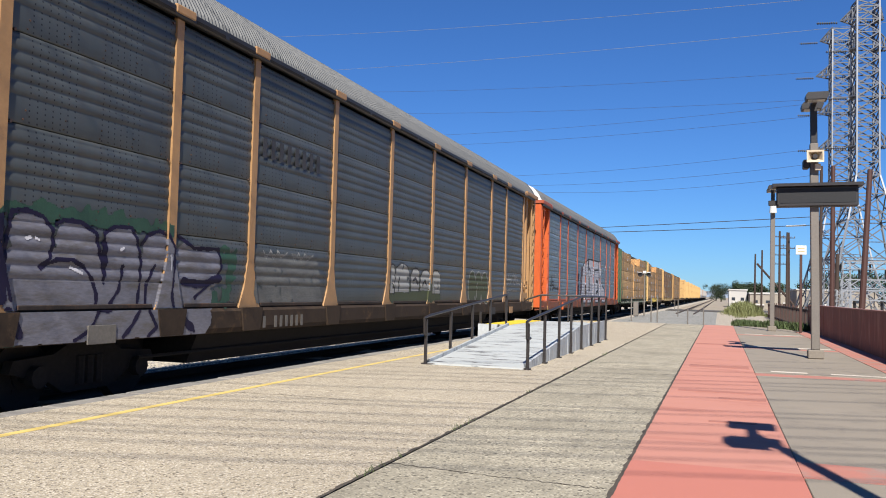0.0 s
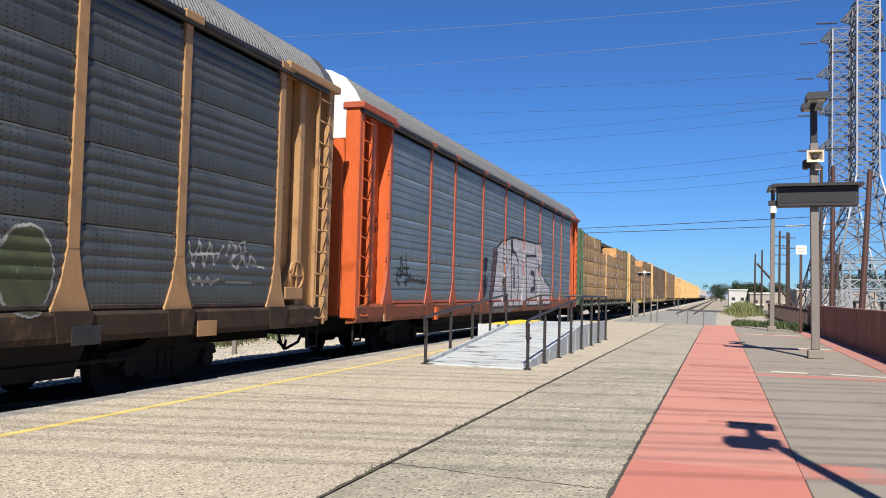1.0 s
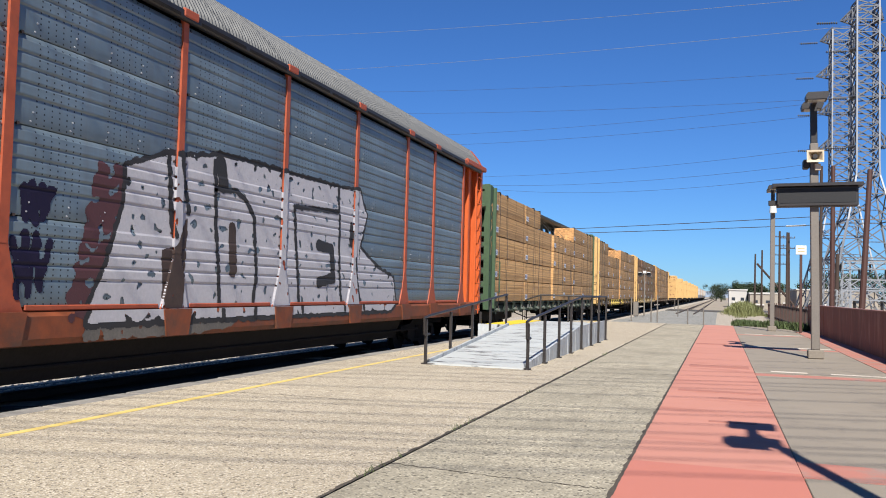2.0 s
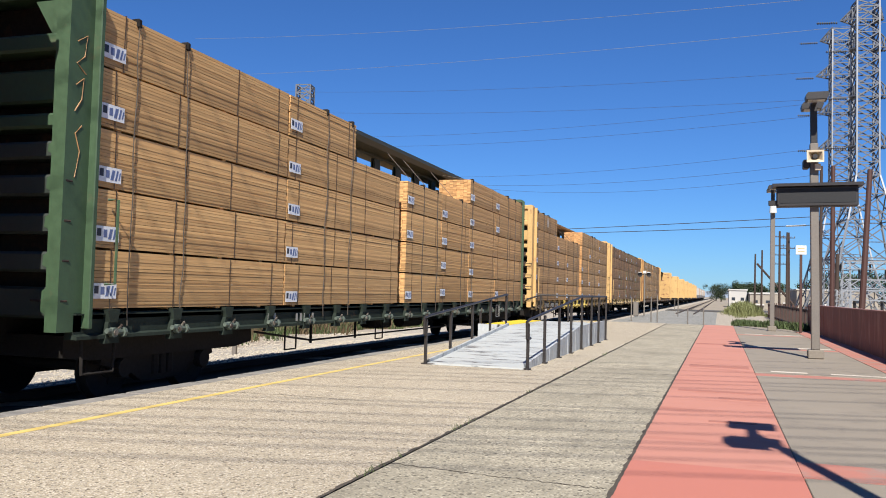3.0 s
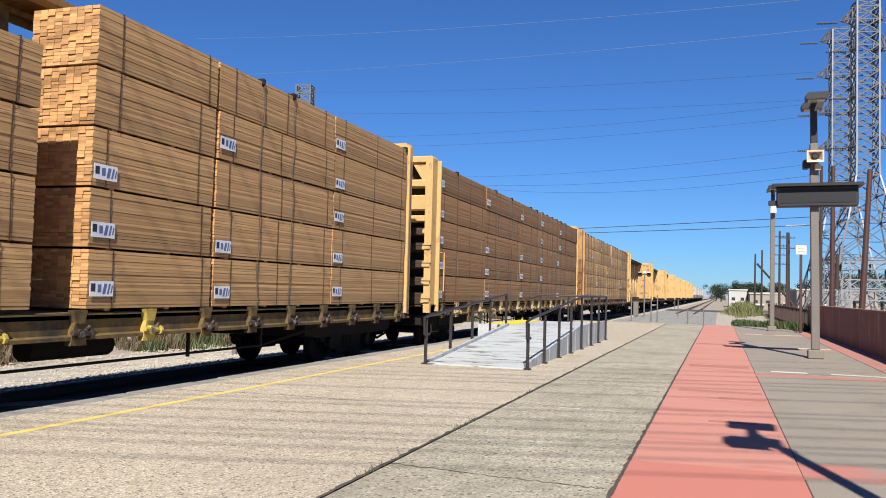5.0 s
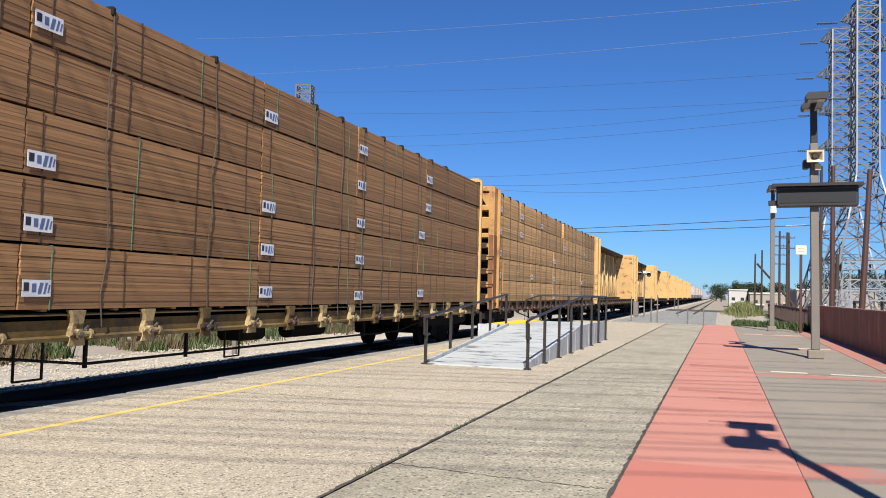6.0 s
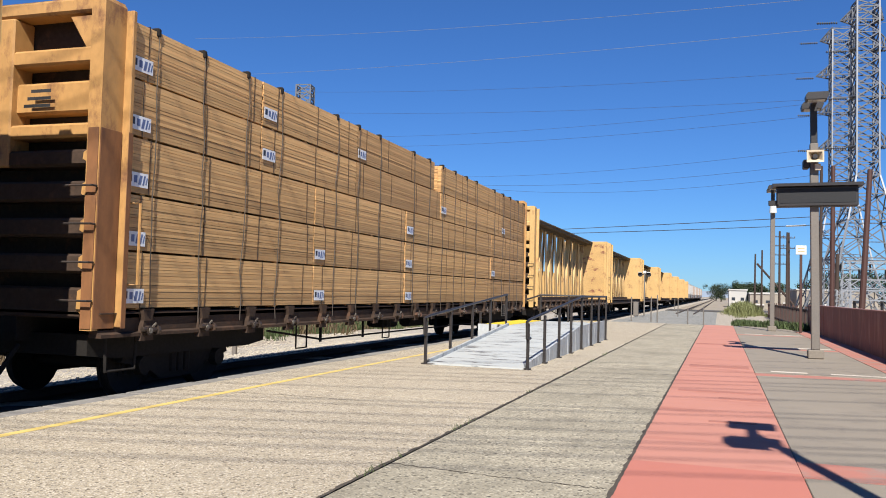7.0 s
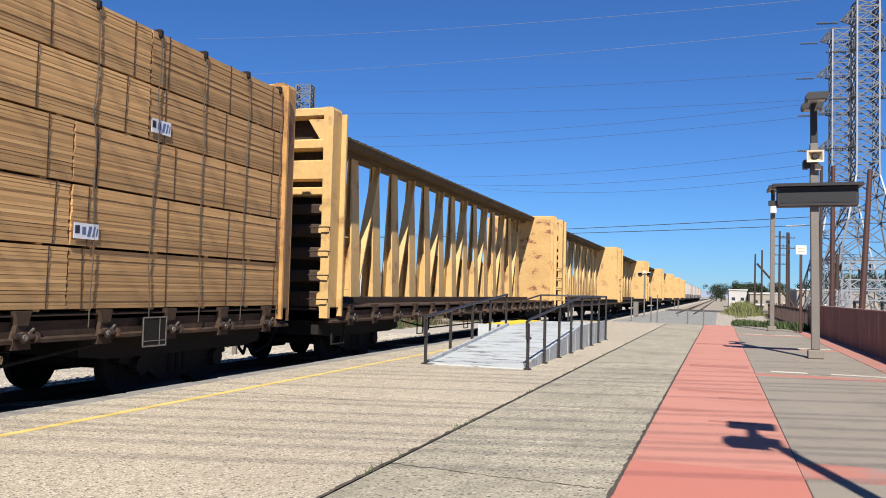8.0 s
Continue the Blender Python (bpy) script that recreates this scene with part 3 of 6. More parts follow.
ground_sheet()
ballast_bed()
track()
platform()
boundary_wall()


# ---- rolling stock; x across the track, y back from the front, z up from the rail ----
SPEED = 18.35
moving = []


def rides(ob, x, y, z):
    """Remember a thing that goes with the train, and where it is at the start."""
    ob.location = (x, y, z)
    moving.append((ob, x, y, z))
    return ob


def wheelset_mesh():
    s = Shape()
    s.tube([(-0.95, 0, 0), (0.95, 0, 0)], 0.075, 10)
    for side in (-1, 1):
        s.tube([(side * 0.70, 0, 0), (side * 0.725, 0, 0)], 0.445, 24)
        s.tube([(side * 0.725, 0, 0), (side * 0.835, 0, 0)], 0.415, 24)
        s.tube([(side * 0.835, 0, 0), (side * 0.86, 0, 0)], 0.15, 10)
        for k in range(3):
            a = k * 2.094
            s.box(side * 0.836, side * 0.845, 0.2 * math.cos(a) - 0.03, 0.2 * math.cos(a) + 0.03, 0.2 * math.sin(a) - 0.03, 0.2 * math.sin(a) + 0.03)
    return s.mesh("wheelset")


WHEELSET = wheelset_mesh()
turning = []


def sideframe_mesh():
    s = Shape()
    out = [(-1.25, 0.48), (-1.2, 0.62), (-0.6, 0.66), (-0.35, 0.78), (0.35, 0.78), (0.6, 0.66), (1.2, 0.62), (1.25, 0.48), (1.0, 0.42), (0.8, 0.42), (0.42, 0.2), (-0.42, 0.2), (-0.8, 0.42), (-1.0, 0.42)]
    s.prism([(y, z) for y, z in out], 0, 0.9, 1.02)
    for y in (-0.89, 0.89):
        s.tube([(1.0, y, 0.42), (1.12, y, 0.42)], 0.13, 10)
    for y in (-0.16, 0.0, 0.16):
        s.tube([(1.0, y, 0.28), (1.0, y, 0.62)], 0.075, 8)
    return s.mesh("side_frame")


SIDEFRAME = sideframe_mesh()
BOLSTER = Shape().bbox(-1.0, 1.0, -0.2, 0.2, 0.5, 0.8, 0.03).mesh("bolster")


def bogie(car, y, spin):
    b = part("bogie", BOLSTER, "black", car, "black cast steel bogie", at=(0, y, 0))
    part("side_frame", SIDEFRAME, "black", b)
    f = part("side_frame", SIDEFRAME, "black", b)
    f.rotation_euler = (0, 0, math.pi)
    for dy in (-0.89, 0.89):
        w = part("wheelset", WHEELSET, "wheel", b, at=(0, dy, 0.42))
        if spin:
            turning.append((w, dy))


def coupler(car, y, way):
    part("coupler", Shape().bbox(-0.09, 0.09, min(y, y + way * 0.72), max(y, y + way * 0.72), 0.74, 0.98, 0.02).bbox(-0.17, 0.17, y + way * 0.55 - 0.15, y + way * 0.55 + 0.15, 0.70, 1.02, 0.04), "black", car)
    pts = [(0.45, y, 0.75), (0.42, y + way * 0.25, 0.42), (0.32, y + way * 0.55, 0.30), (0.25, y + way * 0.75, 0.45)]
    part("air_hose", Shape().tube(pts, 0.03, 6), "black", car)


def ladder(name, car, x, y, z0, z1, material, rungs, width=0.42, along="y"):
    s = Shape()
    for d in (-width / 2, width / 2):
        s.bbox(x - 0.03, x + 0.03, y + d - 0.025, y + d + 0.025, z0, z1, 0.006)
    for i in range(rungs):
        z = z0 + 0.15 + (z1 - z0 - 0.3) * i / (rungs - 1)
        s.tube([(x + 0.03, y - width / 2, z), (x + 0.07, y - width / 2 + 0.06, z - 0.03), (x + 0.07, y + width / 2 - 0.06, z - 0.03), (x + 0.03, y + width / 2, z)], 0.014, 6)
    return part(name, s, material, car)


# enclosed car carrier ------------------------------------------------
RACK_POSTS = [2.3, 5.2, 7.22, 10.13, 13.04, 15.95, 18.85, 21.75, 23.75, 26.4]
BLUE_POSTS = [2.3, 5.06, 7.12, 10.05, 12.97, 15.88, 18.8, 21.69, 23.67, 26.22]
PANEL_CACHE = {}
ROOF_ARCH = [(1.56, 5.20), (1.54, 5.28), (1.40, 5.53), (1.18, 5.79), (0.85, 5.95), (0.42, 6.03), (0, 6.05)]


def rib(u, style):
    """How far a pressed rib stands out, u from its foot to its head."""
    if style == "rack_blue":
        return 0.016 * min(1.0, max(0.0, (u - 0.06) / 0.10), max(0.0, (1.0 - u) / 0.12))
    return 0.018 * max(0.0, math.sin(math.pi * (u - 0.06) / 0.86)) if 0.06 < u < 0.92 else 0.0


def panel_mesh(length, height, key):
    """A pressed screen panel: broad rounded ribs above, a flat band below."""
    k = (round(length, 2), round(height, 2), key)
    if k not in PANEL_CACHE:
        prof = [(-0.03, 0.0), (0.0, 0.0)]
        flat = height * 0.30
        n = 4
        step = (height - flat - 0.05) / n
        prof += [(0.006, 0.012), (0.004, flat - 0.02)]
        for i in range(n):
            z0 = flat + i * step
            for u in (0.0, 0.06, 0.11, 0.16, 0.3, 0.5, 0.7, 0.82, 0.88, 0.94):
                prof.append((rib(u, key), z0 + u * step))
        prof += [(0.0, height - 0.05), (0.0, height - 0.012), (-0.03, height - 0.012)]
        me = Shape().sweep(prof, [0.02, 0.10, length / 2, length - 0.10, length - 0.02]).mesh("side_panel", True)
        bm = bmesh.new()
        bm.from_mesh(me)
        # flatten the ends of the ribs
        for v in bm.verts:
            if v.co.y < 0.03 or v.co.y > length - 0.03:
                v.co.x = min(v.co.x, 0.0)
        bm.to_mesh(me)
        bm.free()
        PANEL_CACHE[k] = me
    return PANEL_CACHE[k]


def rack_roof(car, length, posts):
    s = Shape()
    arch = ROOF_ARCH
    arch = arch + [(-x, z) for x, z in arch[-2::-1]]
    n = int((length - 1.0) / 0.09) * 4
    v = []
    for i in range(n + 1):
        d = 0.012 if i % 4 in (1, 2) else -0.012
        y = 0.5 + 0.09 * (i // 4) + (0.0, 0.018, 0.045, 0.063)[i % 4]
        for x, z in arch:
            v.append((x + d * (x / 1.56), y, z + d))
    m = len(arch)
    f = [(i * m + k, i * m + k + 1, (i + 1) * m + k + 1, (i + 1) * m + k) for i in range(n) for k in range(m - 1)]
    s.add(v, f)
    part("roof", s, "galv", car, "corrugated galvanised steel roof")
    part("eave_rail", Shape().bbox(1.48, 1.585, 0.5, length - 0.5, 5.08, 5.22, 0.02), "dark_metal", car)
    for a, b in zip(posts, posts[1:]):
        for u, w in ((a + 0.24, (a + b) / 2 - 0.05), ((a + b) / 2 + 0.05, b - 0.24)):
            part("vent_slot", Shape().box(1.584, 1.588, u, w, 5.10, 5.145), "black", car)
    part("eave_rail", Shape().bbox(-1.585, -1.48, 0.5, length - 0.5, 5.08, 5.22, 0.02), "dark_metal", car)


def car_carrier(front, label, screen, post_m, sill_m, end_m, cap_m, rng, slim=1.0, L=28.5, head=0.15):
    car = thing("car_carrier_wagon", (0, 0, 0), label, "railway wagon", "wagons of the freight train")
    rides(car, TX, front, RT)
    posts = BLUE_POSTS if screen == "rack_blue" else RACK_POSTS
    # deep sill under the rack, and the deck
    for sx in (1, -1):
        sill = [(sx * 1.30, 0.80), (sx * 1.52, 0.83), (sx * 1.55, 0.90), (sx * 1.55, 1.14), (sx * 1.47, 1.20), (sx * 1.30, 1.20)]
        part("side_sill", Shape().prism(sill, 1, 0.55, L - 0.55), sill_m, car)
    part("deck", Shape().box(-1.3, 1.3, 0.5, L - 0.5, 0.92, 1.1), "frame_dark", car)
    part("centre_sill", Shape().bbox(-0.35, 0.35, 0.3, L - 0.3, 0.55, 0.92, 0.02), "black", car)
    part("underframe", Shape().prism([(-1.28, 0.82), (1.28, 0.82), (1.1, 0.38), (-1.1, 0.38)], 1, 6.2, L - 6.2), "black", car)
    part("train_pipe", Shape().tube([(1.2, 5, 0.55), (1.2, 23.5, 0.55)], 0.025, 6), "black", car)
    # panels between the posts, four tiers, both sides
    zs = [1.24, 2.20, 3.16, 4.12, 5.06]
    for a, b in zip(posts, posts[1:]):
        for z0, z1 in zip(zs, zs[1:]):
            me = panel_mesh(b - a, z1 - z0, screen)
            part("side_panel", me, screen, car, at=(1.475, a, z0))
            o = part("side_panel", me, screen, car, at=(-1.475, b, z0))
            o.rotation_euler = (0, 0, math.pi)
    # posts with flared feet and a cap
    for i, y in enumerate(posts):
        for sx in (1, -1):
            s = Shape()
            s.prism([(y - 0.085 * slim, 1.9), (y + 0.085 * slim, 1.9), (y + 0.075 * slim, 5.14), (y - 0.075 * slim, 5.14)], 0, *sorted((sx * 1.45, sx * 1.512)))
            s.prism([(y - 0.31, 1.18), (y + 0.31, 1.18), (y + 0.17, 1.5), (y + 0.085 * slim, 1.92), (y - 0.085 * slim, 1.92), (y - 0.17, 1.5)], 0, *sorted((sx * 1.45, sx * 1.508)))
            s.bbox(*sorted((sx * 1.45, sx * 1.60)), y - 0.22 * slim, y + 0.22 * slim, 5.12, 5.24, 0.015)
            p = part("post", s, post_m, car)
            part("post_bracket", Shape().prism([(y - 0.24, 0.84), (y + 0.24, 0.84), (y + 0.31, 1.19), (y - 0.31, 1.19)], 0, *sorted((sx * 1.54, sx * 1.572))), sill_m, car)
            if sx == 1:
                bo = Shape()
                for z in (2.2, 3.16, 4.12, 5.0):
                    for d in (-0.13, 0.13):
                        bo.tube([(1.475, y + d, z), (1.50, y + d, z)], 0.02, 6)
                tagged(part("bolts", bo, "winch", p), kind="stuff")
    # bolt heads along the panel seams
    for a, b in zip(posts, posts[1:]):
        bo = Shape()
        n = max(3, round((b - a) / 0.62))
        for z in (2.20, 3.16, 4.12):
            for k in range(n):
                y = a + (b - a) * (k + 0.5) / n
                for d in (0.05, 0.15):
                    bo.tube([(1.478, y + d * 0.3, z + d), (1.490, y + d * 0.3, z + d)], 0.011, 6)
        tagged(part("panel_bolts", bo, "bolt_bright" if screen == "rack_blue" else "winch", car), kind="stuff")
    # lower kick strip between the feet
    for a, b in zip(posts, posts[1:]):
        part("kick_strip", Shape().bbox(1.44, 1.50, a + 0.34, b - 0.34, 1.20, 1.26, 0.01), "frame_dark" if slim == 1 else post_m, car)
    # ends: recessed door leaf, corner post, ladder
    for y0, y1, way in ((head, 2.24, -1), (L - 2.04, L - 0.15, 1)):
        for sx in (1, -1):
            part("end_panel", Shape().bbox(*sorted((sx * 1.18, sx * 1.24)), min(y0, y1), max(y0, y1), 1.16, 5.18, 0.02), end_m, car)
            yy = y0 if way < 0 else y1
            yr = y1 if way < 0 else y0
            part("return_panel", Shape().bbox(*sorted((sx * 1.16, sx * 1.49)), *sorted((yr, yr - way * 0.06)), 1.16, 5.18, 0.01), end_m, car)
            part("corner_post", Shape().bbox(*sorted((sx * 1.18, sx * 1.52)), *sorted((yy, yy - way * 0.22)), 0.9, 5.2, 0.03), end_m, car)
            part("inner_post", Shape().bbox(*sorted((sx * 1.24, sx * 1.42)), yy - way * 1.05 - 0.09, yy - way * 1.05 + 0.09, 1.16, 5.18, 0.02), end_m, car)
            part("top_bracket", Shape().bbox(*sorted((sx * 1.15, sx * 1.62)), min(y0, y1) - 0.05, max(y0, y1) + 0.05, 5.16, 5.30, 0.02), post_m, car)
        ym = (y0 + 0.42) if way < 0 else (y1 - 0.42)
        ladder("ladder", car, 1.50, ym, 0.85, 5.1, end_m, 11)
        yy = y0 if way < 0 else y1
        door = Shape()
        for i in range(9):
            x = -1.18 + i * 0.262
            door.bbox(x + 0.004, x + 0.258, *sorted((yy, yy - way * 0.08)), 0.95, 5.15, 0.03)
        part("end_door", door, end_m, car)
        cap = [(x * 0.985, z + 0.02) for x, z in ROOF_ARCH] + [(-x * 0.985, z + 0.02) for x, z in ROOF_ARCH[-2::-1]]
        face = cap_m if way < 0 else end_m
        part("end_cap_face", Shape().bbox(-1.22, 1.22, *sorted((yy + way * 0.012, yy - way * 0.05)), 4.55, 5.3, 0.02), face if cap_m == "white_paint" else end_m, car)
        part("end_cap", Shape().prism(cap, 1, *sorted((yy, yy - way * 0.5))), face if cap_m == "white_paint" else cap_m, car)
        part("step", Shape().bar((1.4, ym - 0.2, 0.85), (1.4, ym - 0.2, 0.45), 0.03).bar((1.4, ym + 0.2, 0.85), (1.4, ym + 0.2, 0.45), 0.03).bar((1.4, ym - 0.2, 0.45), (1.4, ym + 0.2, 0.45), 0.04), "black", car)
        coupler(car, yy, way)
    rack_roof(car, L, posts)
    for y in (4.3, L - 4.3):
        bogie(car, y, True)
    return car


# centre-partition flat wagon ------------------------------------------
CB_LEN = 23.1
CB_PITCH = 24.6


def bulkhead(car, y, way, material, inner=None):
    """End wall of the wagon: side posts, crossbeams and sheets; the outer face looks along way."""
    y0, y1 = sorted((y, y - way * 0.38))
    for sx in (1, -1):
        out = [(sx * 1.50, 0.95), (sx * 1.50, 4.88), (sx * 1.46, 4.94), (sx * 1.30, 4.94), (sx * 1.33, 0.95)]
        b = part("bulkhead_post", Shape().prism(out, 1, y0, y1), material, car)
        part("post_flange", Shape().bbox(*sorted((sx * 1.46, sx * 1.60)), *sorted((y - way * 0.38, y - way * 0.45)), 0.98, 4.86, 0.01), material, b)
    # near-black sheet: the shade behind the beams is in its colour
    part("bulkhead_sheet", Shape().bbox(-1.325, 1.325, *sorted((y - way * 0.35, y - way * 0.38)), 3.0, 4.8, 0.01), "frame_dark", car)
    part("lining", Shape().bbox(-1.325, 1.325, *sorted((y - way * 0.384, y - way * 0.40)), 1.18, 4.8, 0.004), inner or material, car)
    # dark sheet added for the shade low on the end wall
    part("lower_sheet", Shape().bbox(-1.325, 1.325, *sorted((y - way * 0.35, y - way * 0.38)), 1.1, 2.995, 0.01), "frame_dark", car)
    for z0, z1 in ((1.10, 1.45), (1.62, 1.85), (2.05, 2.28), (2.48, 2.72), (2.90, 3.10), (3.25, 3.42), (3.56, 3.95), (4.14, 4.34), (4.76, 4.94)):
        # beams below 3 m get a darker colour, the shade there painted in
        part("crossbeam", Shape().bbox(-1.325, 1.325, *sorted((y - way * (0.10 if z1 - z0 > 0.3 else 0.02), y - way * 0.35)), z0, z1, 0.03), material if z0 > 3.0 else ("green_dark" if material == "car_green" else "frame_brown"), car)
        if z0 < 3.0:
            for sx in (1, -1):
                # stub in body colour, standing for the sunlit end of a darkened beam
                part("beam_bracket", Shape().prism([(sx * 1.33, z0 + 0.04), (sx * 1.33, z1), (sx * 1.26, z1 - 0.04), (sx * 1.25, z0 + 0.08)], 1, *sorted((y - way * 0.015, y - way * 0.06))), material, car)
    part("bulkhead_web", Shape().bbox(-0.14, 0.14, *sorted((y, y - way * 0.34)), 2.9, 4.75, 0.02), material, car)
    for sx in (1, -1):
        part("gusset", Shape().prism([(sx * 1.29, 4.72), (sx * 1.29, 4.2), (sx * 0.95, 4.72)], 1, *sorted((y - way * 0.05, y - way * 0.12))), material, car)


def winch(car, y, material, bracket):
    s = Shape()
    s.prism([(y - 0.11, 1.20), (y + 0.11, 1.20), (y + 0.07, 1.05), (y - 0.07, 1.05)], 0, 1.50, 1.585)
    s.prism([(y - 0.07, 1.06), (y + 0.07, 1.06), (y + 0.13, 0.80), (y - 0.13, 0.80)], 0, 1.49, 1.57)
    w = part("winch_bracket", s, material if material in ("winch_yellow", "winch_lemon") else bracket, car)
    d = Shape().tube([(1.60, y - 0.14, 0.95), (1.60, y + 0.17, 0.93)], 0.032, 8).tube([(1.60, y + 0.13, 0.93), (1.60, y + 0.17, 0.93)], 0.06, 8).tube([(1.57, y - 0.02, 0.93), (1.63, y - 0.02, 0.93)], 0.06, 10)
    part("winch", d, material, w)
    part("ratchet", Shape().tube([(1.632, y - 0.02, 0.93), (1.645, y - 0.02, 0.93)], 0.035, 8).bar((1.60, y + 0.05, 0.96), (1.61, y + 0.12, 1.02), 0.02), "bare_steel", w)


def centre_beam_wagon(front, label, body, under, rng, spin, near=True, dark_chord=False, bright=(), phase=0.93, placard=None, chord_half=0.56, bays=15, chord_z=(4.90, 5.05), bare=False, first=0.0, bright_m="winch_yellow"):
    car = thing("centre_beam_wagon", (0, 0, 0), label, "railway wagon", "wagons of the freight train")
    rides(car, TX, front, RT)
    L = CB_LEN
    part("deck", Shape().bbox(-1.50, 1.50, 0.1, L - 0.1, 1.08, 1.17, 0.01), under, car)
    for sx in (1, -1):
        part("side_sill", Shape().prism([(sx * 1.54, 1.155), (sx * 1.54, 1.14), (sx * 1.50, 1.14), (sx * 1.50, 0.92), (sx * 1.56, 0.90), (sx * 1.56, 0.86), (sx * 1.38, 0.86), (sx * 1.38, 1.155)], 1, 0.1, L - 0.1), under, car)
    part("centre_sill", Shape().prism([(0.1, 0.78), (0.1, 1.08), (L - 0.1, 1.08), (L - 0.1, 0.78)], 0, -0.3, 0.3), "black", car)
    for y in (0.35, L - 4.55):
        part("body_bolster", Shape().prism([(y, 0.88), (y, 0.62), (y + 0.5, 0.56), (y + 3.7, 0.56), (y + 4.2, 0.62), (y + 4.2, 0.88)], 0, -1.15, 1.15), "black", car)
    if near:
        tr = Shape().tube([(1.3, 4.4, 0.78), (1.3, 6.4, 0.55), (1.3, L - 6.4, 0.55), (1.3, L - 4.4, 0.78)], 0.02, 6)
        for y in (6.4, 8.4, L - 8.4, L - 6.4):
            tr.bar((1.3, y, 0.86), (1.3, y, 0.5), 0.04)
        for y in (5.2, 9.2):
            tr.bar((1.42, y, 0.86), (1.42, y, 0.45), 0.022).bar((1.42, y + 0.4, 0.86), (1.42, y + 0.4, 0.45), 0.022).bar((1.42, y, 0.45), (1.42, y + 0.4, 0.45), 0.022)
        part("truss_rod", tr, "black", car)
        part("brake_valve", Shape().bbox(0.6, 1.1, 10.2, 11.0, 0.62, 0.88, 0.06), "black", car)
        part("air_tank", Shape().tube([(0.8, 12.2, 0.72), (0.8, 13.6, 0.72)], 0.15, 10), "black", car)
        k = 0
        y = phase
        while y < L - 0.5:
            winch(car, y, bright_m if k in bright else ("winch_green" if dark_chord else "winch"), under)
            y += 1.255
            k += 1
    if placard:
        y, edge = placard
        b = part("placard", Shape().bbox(1.585, 1.60, y, y + 0.48, 0.72, 1.10, 0.004), "black", car, "framed placard board on the side sill")
        fr = Shape()
        for a, c in ((0.0, 0.018), (0.33, 0.342), (0.462, 0.48)):
            fr.box(1.60, 1.606, y + a, y + c, 0.72, 1.10)
        for a, c in ((0.72, 0.738), (0.79, 0.80), (1.082, 1.10)):
            fr.box(1.601, 1.607, y, y + 0.48, a, c)
        part("frame", fr, edge, b)
    # centre partition: top chord, tapered uprights, diagonals
    # loaded yellow wagons: worn chord colour with the underside's shade painted in
    chord = "green_dark" if dark_chord else (body if bare else "chord_worn_shaded")
    if bare:
        zt, w = chord_z[1], chord_half
        prof = [(-0.16, chord_z[0]), (0.16, chord_z[0]), (0.16, zt - 0.16), (w - 0.04, zt - 0.16), (w - 0.04, zt - 0.06), (w, zt - 0.05), (w, zt), (-w, zt), (-w, zt - 0.05), (-w + 0.04, zt - 0.06), (-w + 0.04, zt - 0.16), (-0.16, zt - 0.16)]
        # this chord colour also holds the shade beneath its lip
        part("top_chord", Shape().prism(prof, 1, 0.3, L - 0.3), "chord_grime_shade", car)
        hooks = Shape()
        for k in range(int((L - 1.2) / 0.42)):
            hooks.bbox(w - 0.10, w + 0.004, 0.7 + k * 0.42, 0.80 + k * 0.42, zt - 0.01, zt + 0.018, 0.012)
        tagged(part("chord_hooks", hooks, "winch", car), kind="stuff")
    else:
        part("top_chord", Shape().prism([(-chord_half + 0.08, chord_z[0]), (chord_half - 0.08, chord_z[0]), (chord_half, chord_z[1] - 0.09), (chord_half, chord_z[1]), (-chord_half, chord_z[1]), (-chord_half, chord_z[1] - 0.09)], 1, 0.3, L - 0.3), chord, car)
    part("bottom_chord", Shape().bbox(-0.32, 0.32, 0.3, L - 0.3, 1.16, 1.32, 0.01), "frame_brown" if bare else chord, car)
    n = bays
    for i in range(1, n):
        y = 0.3 + (L - 0.6) * i / n
        s = Shape()
        for sx in (1, -1):
            s.add([(sx * 0.17, y - 0.27, 1.30), (sx * 0.17, y + 0.27, 1.30), (sx * 0.05, y + (0.19 if bare else 0.18), chord_z[0]), (sx * 0.05, y - (0.19 if bare else 0.18), chord_z[0]),
                   (sx * 0.13, y - 0.27, 1.30), (sx * 0.13, y + 0.27, 1.30), (sx * 0.015, y + (0.19 if bare else 0.18), chord_z[0]), (sx * 0.015, y - (0.19 if bare else 0.18), chord_z[0])],
                  [(0, 1, 2, 3), (4, 7, 6, 5), (0, 4, 5, 1), (1, 5, 6, 2), (2, 6, 7, 3), (3, 7, 4, 0)])
        s.box(-0.13, 0.13, y - 0.02, y + 0.02, 1.3, 2.6)
        part("upright", s, chord, car)
        if i % 2 == 1 and bare:
            part("diagonal", Shape().bar((0.05, y + 0.1, 1.35), (0.06, y + (L - 0.6) / n, 4.62), 0.22, 0.05), chord, car)
    if not bare:
        part("chord_web", Shape().bbox(-0.065, 0.065, 0.35, L - 0.35, chord_z[0] - 0.07, chord_z[0] + 0.01, 0.01), chord, car)
    bulkhead(car, first, -1, body)
    bulkhead(car, L, 1, body, "car_worn" if bare and near else None)
    for sx in (1,):
        part("grab_iron", Shape().tube([(1.56, 0.52, 1.5), (1.68, 0.55, 1.5), (1.68, 0.55, 2.5), (1.56, 0.52, 2.5)], 0.018, 6), body, car)
        part("step", Shape().tube([(1.45, 0.3, 0.9), (1.45, 0.32, 0.45), (1.45, 0.85, 0.45), (1.45, 0.87, 0.9)], 0.022, 6), "black", car)
